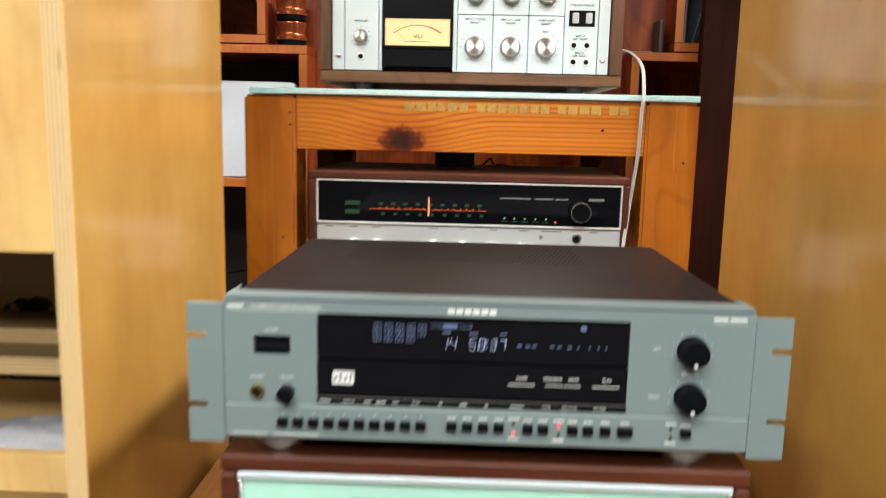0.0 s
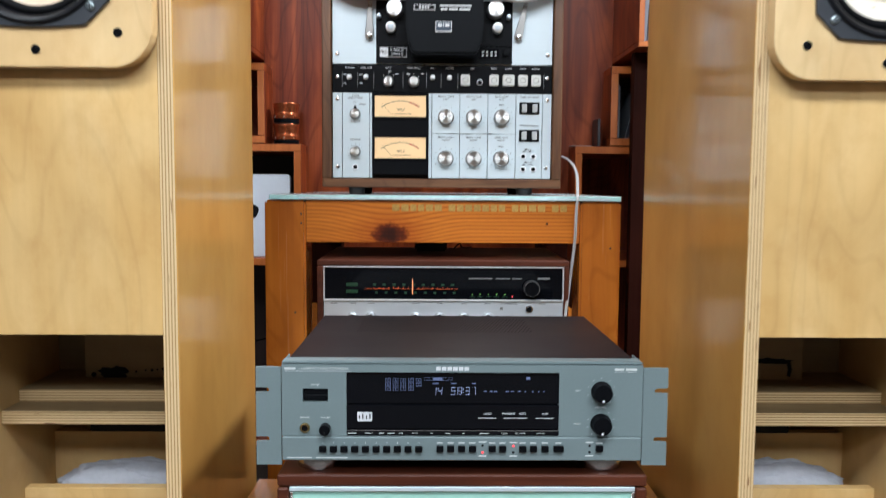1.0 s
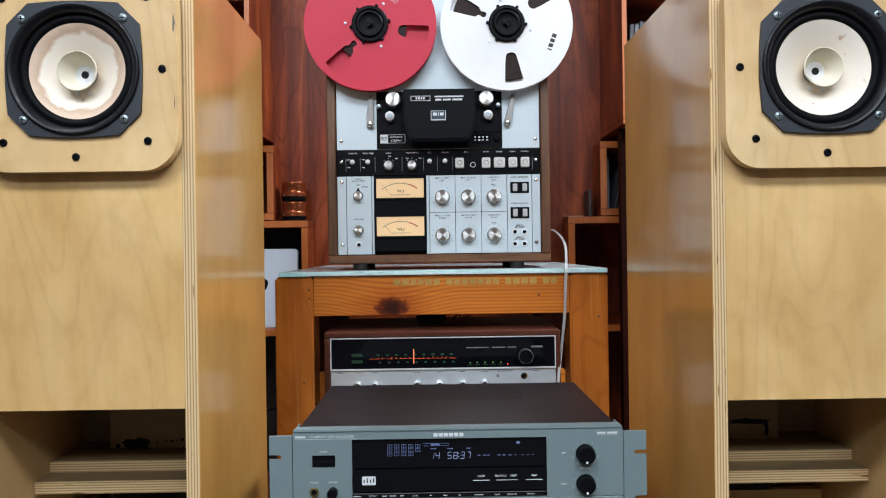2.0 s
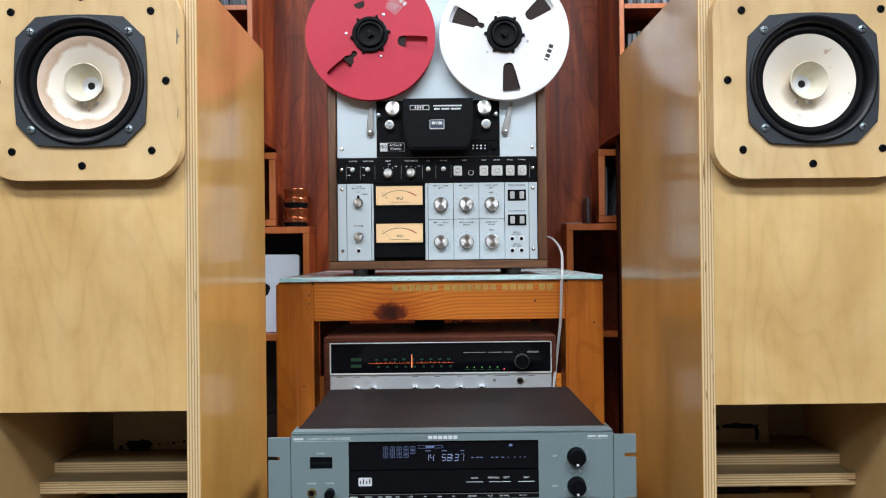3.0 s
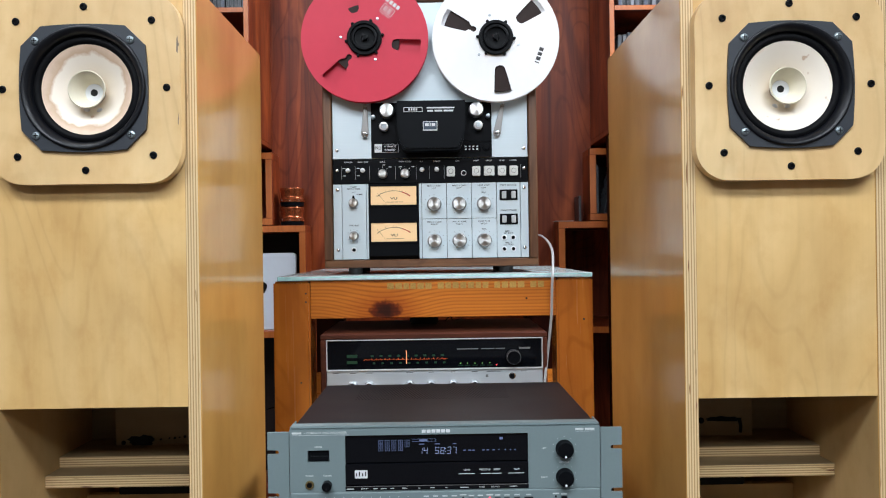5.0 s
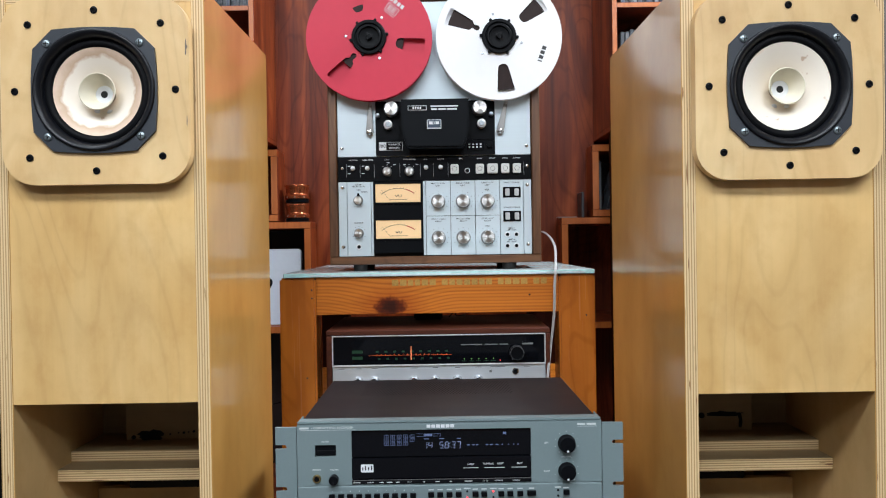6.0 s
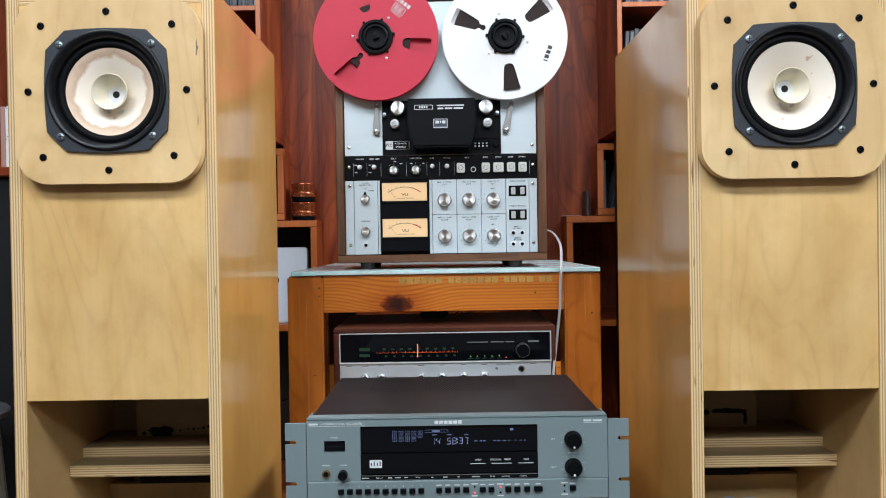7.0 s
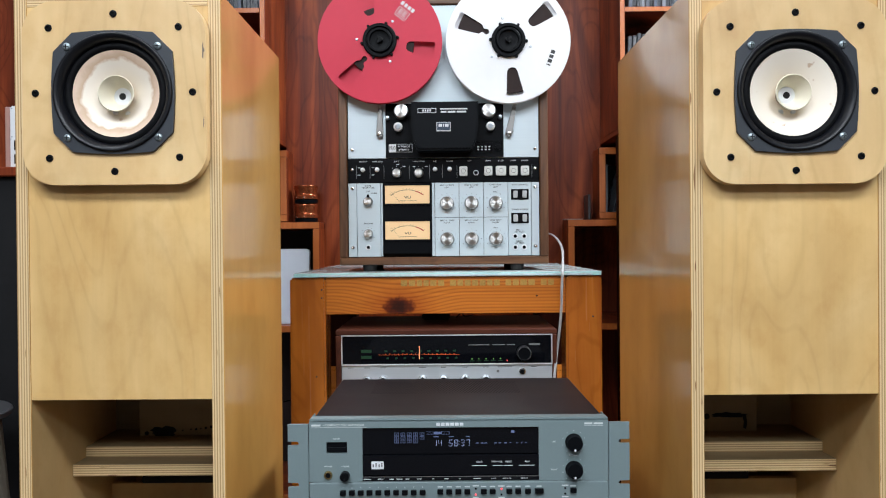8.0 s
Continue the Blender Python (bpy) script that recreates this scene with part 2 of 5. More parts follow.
def rounded(x0, x1, z0, z1, r, n=6):
    out = []
    for cx, cz, a0 in ((x1 - r, z1 - r, 0), (x0 + r, z1 - r, 90), (x0 + r, z0 + r, 180), (x1 - r, z0 + r, 270)):
        for i in range(n + 1):
            a = radians(a0 + 90 * i / n)
            out.append((cx + r * math.cos(a), cz + r * math.sin(a)))
    return out


def circle(cx, cz, r, n=32, a0=0.0):
    return [(cx + r * math.cos(a0 + 2 * math.pi * i / n), cz + r * math.sin(a0 + 2 * math.pi * i / n)) for i in range(n)]


def sheet(outline, holes, y0, y1, bm=None):
    """A flat board facing the viewer with holes cut through it, from y0 (front) to y1."""
    b = bmesh.new()
    edges = []
    for loop in [outline] + holes:
        vs = [b.verts.new((x, y0, z)) for x, z in loop]
        edges += [b.edges.new((vs[i], vs[(i + 1) % len(vs)])) for i in range(len(vs))]
    r = bmesh.ops.triangle_fill(b, edges=edges, use_beauty=True, use_dissolve=False)
    faces = list(b.faces)
    r = bmesh.ops.extrude_face_region(b, geom=faces)
    for g in r["geom"]:
        if isinstance(g, bmesh.types.BMVert):
            g.co.y = y1
    bmesh.ops.recalc_face_normals(b, faces=list(b.faces))
    return join(bm, b)


def tube(points, r, seg=8, bm=None):
    """A round cable through points."""
    b = bmesh.new()
    pts = [Vector(p) for p in points]
    rings = []
    side = None
    for i, p in enumerate(pts):
        d = (pts[min(i + 1, len(pts) - 1)] - pts[max(i - 1, 0)]).normalized()
        u = d.cross(Vector((0.31, 0.9, 0.17))).normalized() if side is None else (side - d * side.dot(d)).normalized()
        side = u
        w = d.cross(u)
        rings.append([b.verts.new(p + r * (math.cos(2 * math.pi * k / seg) * u + math.sin(2 * math.pi * k / seg) * w)) for k in range(seg)])
    for p, q in zip(rings, rings[1:]):
        for i in range(seg):
            b.faces.new((p[i], p[(i + 1) % seg], q[(i + 1) % seg], q[i]))
    b.faces.new(rings[0])
    b.faces.new(rings[-1])
    bmesh.ops.recalc_face_normals(b, faces=list(b.faces))
    return join(bm, b)


def smooth_path(ctrl, n=10):
    """A Catmull-Rom line through control points."""
    p = [Vector(c) for c in ctrl]
    p = [2 * p[0] - p[1]] + p + [2 * p[-1] - p[-2]]
    out = []
    for i in range(1, len(p) - 2):
        for k in range(n):
            t = k / n
            out.append(0.5 * (2 * p[i] + (p[i + 1] - p[i - 1]) * t + (2 * p[i - 1] - 5 * p[i] + 4 * p[i + 1] - p[i + 2]) * t * t
                              + (3 * p[i] - p[i - 1] - 3 * p[i + 1] + p[i + 2]) * t ** 3))
    return out + [p[-2]]


def lettering(name, body, height, material, parent, at, align="CENTER", stretch=1.0, turn=(math.pi / 2, 0, 0), depth=0.0002):
    """Words in the built-in font, standing upright and facing the viewer; height is that of a capital."""
    cu = bpy.data.curves.new("words", "FONT")
    cu.body, cu.size, cu.extrude, cu.align_x, cu.align_y = body, height / 0.69, depth, align, "CENTER"
    cu.resolution_u, cu.offset = 2, 0.018 * height
    tmp = bpy.data.objects.new("words", cu)
    scene.collection.objects.link(tmp)
    me = bpy.data.meshes.new_from_object(tmp.evaluated_get(bpy.context.evaluated_depsgraph_get()))
    bpy.data.objects.remove(tmp)
    me.transform(Matrix.Diagonal((stretch, 1, 1, 1)))
    me.materials.clear()
    me.materials.append(material)
    return place(name, me, parent, at, "", Euler(turn))


def two_faced(bm, axis):
    """Slot 1 for the faces that look along axis (0 x, 1 y, 2 z)."""
    bm.normal_update()
    for f in bm.faces:
        if abs(f.normal[axis]) > 0.9:
            f.material_index = 1
    return bm

# ---- room ----
# unseen walls and floor, made dark so that glossy blacks reflect little
ROOM_WALL = plain("dark_wall_paint", (0.06, 0.052, 0.045), 0.7, var=0.05, scale=90, bump=0.1)
FLOOR_TILE = wood("dark_floor_boards", (0.014, 0.009, 0.006), (0.022, 0.014, 0.009), (0.03, 0.02, 0.013), "y", 6, 120, (0.65, 0.8))
CEILING_PAINT = plain("white_ceiling_paint", (0.55, 0.55, 0.55), 0.8, var=0.04)
RX0, RX1, RY0, RY1, RH = -2.3, 2.3, -4.2, 2.30, 2.7


def structure(name, bm, material, label, category):
    return single(name, bm, material, label, category, kind="structure")


structure("floor", block(RX0, RX1, RY0, RY1, -0.1, 0, 0), FLOOR_TILE, "unseen wooden floor, made dark against reflections", "floor")
structure("ceiling", block(RX0 - .1, RX1 + .1, RY0 - .1, RY1 + .1, RH, RH + 0.1, 0), CEILING_PAINT, "plain white painted ceiling", "ceiling")
structure("wall_north", block(RX0, RX1, RY1, RY1 + 0.1, 0, RH, 0), ROOM_WALL, "dark brown painted wall behind the bookcases", "wall")
structure("wall_south", block(RX0, RX1, RY0 - 0.1, RY0, 0, RH, 0), ROOM_WALL, "unseen wall facing the equipment, dark brown against reflections", "wall")
structure("wall_west", block(RX0 - 0.1, RX0, RY0, RY1, 0, RH, 0), ROOM_WALL, "dark brown painted side wall", "wall")
structure("wall_east", block(RX1, RX1 + 0.1, RY0, RY1, 0, RH, 0), ROOM_WALL, "dark brown painted side wall", "wall")

LAMP_GLASS = glow("lit_diffuser", (0.92, 0.97, 1.0), 1.0)


def ceiling_light(x, y, w, d, power):
    lamp = thing("ceiling_light", (x, y, RH - 0.06), "white lit ceiling panel lamp, out of view", "lamp", "ceiling lamps")
    part("frame", block(x - w / 2 - .02, x + w / 2 + .02, y - d / 2 - .02, y + d / 2 + .02, RH - 0.05, RH, 0.004), WHITE, lamp)
    part("diffuser", block(x - w / 2, x + w / 2, y - d / 2, y + d / 2, RH - 0.06, RH - 0.045, 0.002), LAMP_GLASS, lamp, "glowing diffuser")
    li = bpy.data.lights.new("panel_light", "AREA")
    li.shape, li.size, li.size_y, li.energy, li.color = "RECTANGLE", w, d, power, (0.93, 0.97, 1.0)
    ob = new("panel_light", li)
    ob.location = (x, y, RH - 0.07)


ceiling_light(-0.75, -1.15, 1.2, 0.6, 62)
ceiling_light(0.85, -1.25, 1.2, 0.6, 62)
ceiling_light(-0.8, -2.9, 1.2, 0.8, 64)
ceiling_light(0.9, -2.9, 1.2, 0.8, 64)
ceiling_light(1.58, 1.05, 0.3, 0.6, 125)
# weak left panel, an unseen lamp added as fill
ceiling_light(-1.25, 0.55, 0.5, 1.0, 22)

# mahogany panelling between the bookcases, with the stepped boxes set into it
WY = 1.90
b = prism([(-0.351, 0), (0.392, 0), (0.392, 0.835), (0.486, 0.835), (0.486, 1.05), (0.51, 1.05), (0.51, RH), (-0.467, RH), (-0.467, 1.05), (-0.447, 1.05), (-0.447, 0.835), (-0.351, 0.835)], WY, WY + 0.02)
structure("wall_panelling", b, MAHOGANY, "glossy reddish mahogany panelling behind the tape deck", "wall panel")


def open_box(name, label, x0, x1, z0, z1, y0, y1, t, category, back=MAHOGANY, shelves=()):
    ob = thing(name, ((x0 + x1) / 2, (y0 + y1) / 2, z0), label, category, "stepped shelf boxes")
    part("side", two_faced(block(x0, x0 + t, y0, y1, z0 + t, z1 - t, 0.001), 1), [MAHOGANY, SHELF_EDGE], ob)
    part("side", two_faced(block(x1 - t, x1, y0, y1, z0 + t, z1 - t, 0.001), 1), [MAHOGANY, SHELF_EDGE], ob)
    part("top", two_faced(block(x0, x1, y0, y1, z1 - t, z1, 0.001), 1), [MAHOGANY, SHELF_EDGE], ob)
    part("bottom", two_faced(block(x0, x1, y0, y1, z0, z0 + t, 0.001), 1), [MAHOGANY, SHELF_EDGE], ob)
    part("back_panel", block(x0 + t, x1 - t, y1 - 0.008, y1 - 0.002, z0 + t, z1 - t, 0), back, ob)
    for z in shelves:
        part("shelf", two_faced(block(x0 + t, x1 - t, y0, y1 - 0.01, z - t, z, 0.001), 1), [MAHOGANY, SHELF_EDGE], ob)
    return ob


T = 0.02
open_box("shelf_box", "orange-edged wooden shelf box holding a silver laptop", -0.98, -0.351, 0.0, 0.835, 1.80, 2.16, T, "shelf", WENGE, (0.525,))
open_box("shelf_box", "open orange-edged wooden shelf box on a lower box", -0.98, -0.447, 0.837, 1.05, 1.80, 2.16, T, "shelf")
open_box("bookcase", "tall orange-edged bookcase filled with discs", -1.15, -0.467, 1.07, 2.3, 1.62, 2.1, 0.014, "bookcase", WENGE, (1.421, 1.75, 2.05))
open_box("shelf_box", "orange-edged wooden shelf box with dark inside", 0.392, 1.02, 0.0, 0.835, 1.80, 2.16, T, "shelf", MAHOGANY, (0.525,))
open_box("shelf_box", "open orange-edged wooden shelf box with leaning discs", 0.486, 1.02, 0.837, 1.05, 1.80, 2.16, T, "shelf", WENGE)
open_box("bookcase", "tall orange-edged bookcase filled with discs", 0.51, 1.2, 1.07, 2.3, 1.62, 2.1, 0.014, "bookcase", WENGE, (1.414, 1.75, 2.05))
# the leaning board's own stain; stands in for shade on the stand's back
DARK_RED = wood("dark_red_stain_and_shade", (0.010, 0.0024, 0.0014), (0.018, 0.0042, 0.0024), (0.028, 0.0068, 0.004), "z", 9, 150, (0.45, 0.6), bump=0.0)
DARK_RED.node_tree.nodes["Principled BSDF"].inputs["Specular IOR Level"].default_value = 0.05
single("leaning_board", prism([(0.52, 0.0), (0.8, 0.0), (0.8, 1.16), (0.56, 1.16), (0.52, 1.10)], 1.70, 1.725, 0.002), DARK_RED,
       "dark-stained board standing before the shelf boxes", "board")

# side cabinet and panelling beyond the other end of the loudspeakers
structure("wall_panelling_west", block(-2.3, -1.152, 1.86, 1.88, 0, RH, 0), MAHOGANY, "dark mahogany panelling beside the bookcase", "wall panel")
cab = thing("side_cabinet", (-1.5, 1.68, 0), "dark mahogany side cabinet behind the loudspeaker", "cabinet")
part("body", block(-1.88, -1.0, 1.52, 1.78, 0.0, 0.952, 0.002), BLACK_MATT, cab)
part("top", block(-1.89, -0.99, 1.50, 1.785, 0.952, 0.977, 0.003), MAHOGANY, cab)
box_ = thing("socket_box", (-1.12, 1.60, 0.977), "white upright box with black sockets on the cabinet", "socket box")
part("shell", block(-1.152, -1.085, 1.58, 1.63, 0.9772, 1.150, 0.004, 2), WHITE, box_)
part("side_strip", block(-1.166, -1.1525, 1.583, 1.63, 0.9772, 1.148, 0.002), plain("pinkish_wood_strip", (0.42, 0.24, 0.20), 0.5), box_, "pinkish wooden side strip")
for z in (0.993, 1.030):
    part("socket", block(-1.139, -1.112, 1.577, 1.5805, z, z + 0.026, 0.001), BLACK, box_, "black socket")
for x, z in ((-1.145, 1.143), (-1.145, 1.066), (-1.1485, 1.060)):
    part("screw", lathe([(0.002, 0), (0.002, 0.0015)], 10, at=(x, 1.58, z)), STEEL, box_)
stool = thing("stool", (-1.147, 1.25, 0), "stool with a grey metal seat and wooden legs", "stool")
part("seat", lathe([(0.14, 0.373), (0.156, 0.376), (0.158, 0.387), (0.154, 0.391), (0.02, 0.389)], 40, "z", (-1.147, 1.25, 0)), plain("grey_metal_seat", (0.14, 0.145, 0.155), 0.35, 0.6), stool, "grey metal seat", 40)
for a in (0.4, 1.97, 3.54, 5.11):
    part("leg", tube([(-1.147 + 0.12 * math.cos(a), 1.25 + 0.12 * math.sin(a), 0.375), (-1.147 + 0.15 * math.cos(a), 1.25 + 0.15 * math.sin(a), 0.0)], 0.014, 10), plain("grey_brown_leg", (0.09, 0.075, 0.055), 0.6, var=0.2), stool)
cord = tube(smooth_path([(-0.98, 1.42, 0.72), (-0.95, 1.40, 0.66), (-0.90, 1.39, 0.62), (-0.86, 1.4, 0.5), (-0.85, 1.42, 0.01)]), 0.004)
single("hanging_cable", cord, BLACK, "thin dark cord hanging behind the loudspeaker", "cord", smooth=60)

single("thin_cord", tube(smooth_path([(-0.40, 1.12, 0.420), (-0.345, 1.15, 0.424), (-0.305, 1.19, 0.4275), (-0.26, 1.205, 0.4272), (-0.20, 1.22, 0.4272)]), 0.0016), BLACK, "thin black cord running into the stand", "cord", smooth=60)

# laptop in the lower box
ALU = plain("bead_blasted_aluminium", (0.62, 0.66, 0.72), 0.35, 0.55, var=0.03)
lap = thing("laptop", (-0.53, 1.86, 0.525), "closed silver laptop leaning upright in the shelf box", "laptop")
tilt = Matrix.Translation((0, 1.835, 0.526)) @ Matrix.Rotation(radians(-7), 4, "X") @ Matrix.Translation((0, -1.835, -0.526))
for nm, y0, y1 in (("lid", 1.835, 1.841), ("base", 1.842, 1.851)):
    b = prism(rounded(-0.70, -0.391, 0.526, 0.757, 0.012, 5), y0, y1, 0.002)
    b.transform(tilt)
    part(nm, b, ALU, lap)
b = prism([(-0.494 + 0.016 * math.cos(a) * (1 + 0.1 * math.sin(3 * a)), 0.652 + 0.019 * math.sin(a)) for a in [2 * math.pi * i / 24 for i in range(24)]], 1.8335, 1.8352)
b.transform(tilt)
part("badge", b, BLACK, lap, "dark round badge")

# turned copper feet, one on the other
COPPER = plain("copper_lacquer", (0.40, 0.10, 0.035), 0.25, 0.75, var=0.12)
for i, z in enumerate((0.8355, 0.8925)):
    ft = thing("copper_foot", (-0.397, 1.842, z), "turned copper foot with a black base, stacked in a pair", "isolation foot", "stack of copper feet")
    part("base", lathe([(0.030, 0), (0.034, 0.001), (0.0345, 0.011), (0.030, 0.012)], 40, "z", (-0.397, 1.842, z)), BLACK, ft, "black base", 40)
    part("body", lathe([(0.031, 0.012), (0.0365, 0.0125), (0.0365, 0.021), (0.033, 0.025), (0.0325, 0.030), (0.0345, 0.044), (0.0365, 0.051), (0.0355, 0.0535), (0.028, 0.054), (0.022, 0.050)], 40, "z", (-0.397, 1.842, z)), COPPER, ft, "polished copper body", 40)
    for a in (-2.3, -1.57, -0.84):
        part("set_screw", lathe([(0.0022, -0.001), (0.0022, 0.0006)], 10, at=(-0.397 + 0.0365 * math.cos(a), 1.842 + 0.0365 * math.sin(a), z + 0.0165)), CHROME, ft)


# disc cases
SPINE = [plain("disc_spine", c, 0.3, var=0.12) for c in ((0.05, 0.06, 0.08), (0.16, 0.18, 0.21), (0.02, 0.025, 0.035), (0.32, 0.34, 0.36), (0.012, 0.014, 0.02), (0.04, 0.055, 0.09))]
CASE_EDGE = plain("clear_case_plastic", (0.16, 0.18, 0.20), 0.15, var=0.05)


def disc_case(x, y, z, lean, rnd, h=0.125, w=0.0105):
    case = thing("disc_case", (x, y + 0.07, z), "plastic disc case standing on edge on the shelf", "disc case", "discs on the shelves")
    m = Matrix.Translation((x, 0, z)) @ Matrix.Rotation(lean, 4, "Y") @ Matrix.Translation((-x, 0, -z))
    b = block(x, x + w, y, y + 0.14, z, z + h, 0.0008)
    b.transform(m)
    part("case", b, CASE_EDGE, case)
    b = block(x + 0.0012, x + w - 0.0012, y - 0.0008, y + 0.001, z + 0.004, z + h - 0.004, 0)
    b.transform(m)
    part("spine", b, rnd.choice(SPINE), case, "printed paper spine")


rnd = random.Random(4)
x = -0.482
while x > -0.66:
    x -= 0.0112 + rnd.uniform(0, 0.0012)
    disc_case(x, 1.665 + rnd.uniform(-0.004, 0.006), 1.4215, 0.0, rnd, 0.125 + rnd.uniform(-0.004, 0.003))
x = 0.545
while x < 0.72:
    disc_case(x, 1.665 + rnd.uniform(-0.004, 0.006), 1.4145, 0.0, rnd, 0.125 + rnd.uniform(-0.004, 0.003))
    x += 0.0112 + rnd.uniform(0, 0.0012)
x = 0.534
while x < 0.66:
    disc_case(x, 1.68, 1.0845, radians(3), rnd, 0.265 + rnd.uniform(-0.004, 0.02))
    x += 0.013
disc_case(0.508, 1.83, 0.858, 0.0, rnd, 0.145)
x = 0.531
for lean in (14, 16, 12, 15, 17, 14, 16):
    disc_case(x, 1.825, 0.858, radians(lean), rnd, 0.14)
    x += 0.0165
single("bookend", block(0.458, 0.4655, 1.83, 1.90, 0.8355, 0.912, 0.001), plain("dark_grey_steel", (0.05, 0.05, 0.055), 0.4, 0.5), "small dark grey plate standing on the shelf box", "bookend")
single("paper_scrap", block(0.385, 0.44, 1.815, 1.86, 0.8355, 0.838, 0.0005), plain("grey_film", (0.3, 0.24, 0.22), 0.5), "thin crumpled film lying on the shelf box", "film")

# ---- bench and loudspeakers ----
bench = thing("bench", (0.04, 0.72, 0), "low beech bench between the loudspeakers", "bench")
part("top", block(-0.284, 0.366, 0.50, 0.95, 0.205, 0.235, 0.003, 2), BENCH, bench)
for x in (-0.27, 0.31):
    for y in (0.52, 0.89):
        part("leg", block(x, x + 0.04, y, y + 0.04, 0, 0.205, 0.002), BENCH, bench)

DRIVER_FRAME = plain("grey_stamped_frame", (0.035, 0.04, 0.048), 0.42, 0.2, var=0.08)
SURROUND = plain("black_foam_surround", (0.003, 0.0032, 0.004), 0.6, var=0.15, spec=0.1)
RIM = plain("blue_black_gasket", (0.0045, 0.0052, 0.0075), 0.38, var=0.1, spec=0.3)


def cone_paper(name, edge, spots):
    """Cream paper with a ragged tan stain outside the radius edge, and small tan spots."""
    k = Mat(name, 0.7)
    kv = k.coords()
    flat = k.node("ShaderNodeVectorMath")
    flat.operation = "MULTIPLY"
    flat.inputs[1].default_value = (1, 0, 1)
    k.link(kv, flat.inputs[0])
    klen = k.node("ShaderNodeVectorMath")
    klen.operation = "LENGTH"
    k.link(flat.outputs[0], klen.inputs[0])
    kadd = k.node("ShaderNodeMath")
    kadd.operation = "MULTIPLY_ADD"
    k.link(k.noise(k.coords(rand=2.0), 36, 3.0), kadd.inputs[0])
    kadd.inputs[1].default_value = 0.022
    k.link(klen.outputs["Value"], kadd.inputs[2])
    e = edge + 0.011
    kc = k.ramp(kadd.outputs[0], [(0.022, (0.64, 0.50, 0.34)), (0.034, (0.80, 0.71, 0.58)), (e - 0.004, (0.84, 0.76, 0.65)), (e - 0.0006, (0.80, 0.67, 0.53)), (e, (0.57, 0.40, 0.27)), (e + 0.008, (0.70, 0.53, 0.40))])
    kc = k.mix(kc, k.ramp(k.noise(k.coords(rand=4.0), 60, 2), [(0.25 + spots, (0.62, 0.45, 0.33)), (0.30 + spots, (1, 1, 1))]), 0.8, "MULTIPLY")
    k.color(kc)
    k.bump(k.noise(kv, 400, 2), 0.15, 0.0004)
    return k.m


CONE_STAINED = cone_paper("stained_cream_cone", 0.0515, 0.0)
CONE_SPOTTED = cone_paper("spotted_cream_cone", 0.0640, 0.035)
WHIZZER = plain("pale_whizzer_paper", (0.76, 0.70, 0.55), 0.6, var=0.05)
# white wadding; the chamber's shade is put into its bluish grey
WADDING = plain("shaded_white_wadding", (0.40, 0.42, 0.47), 0.9, var=0.12, scale=120, bump=0.8)
HOLE_DARK = plain("dull_black", (0.006, 0.006, 0.006), 0.9)
PLY = 0.0185


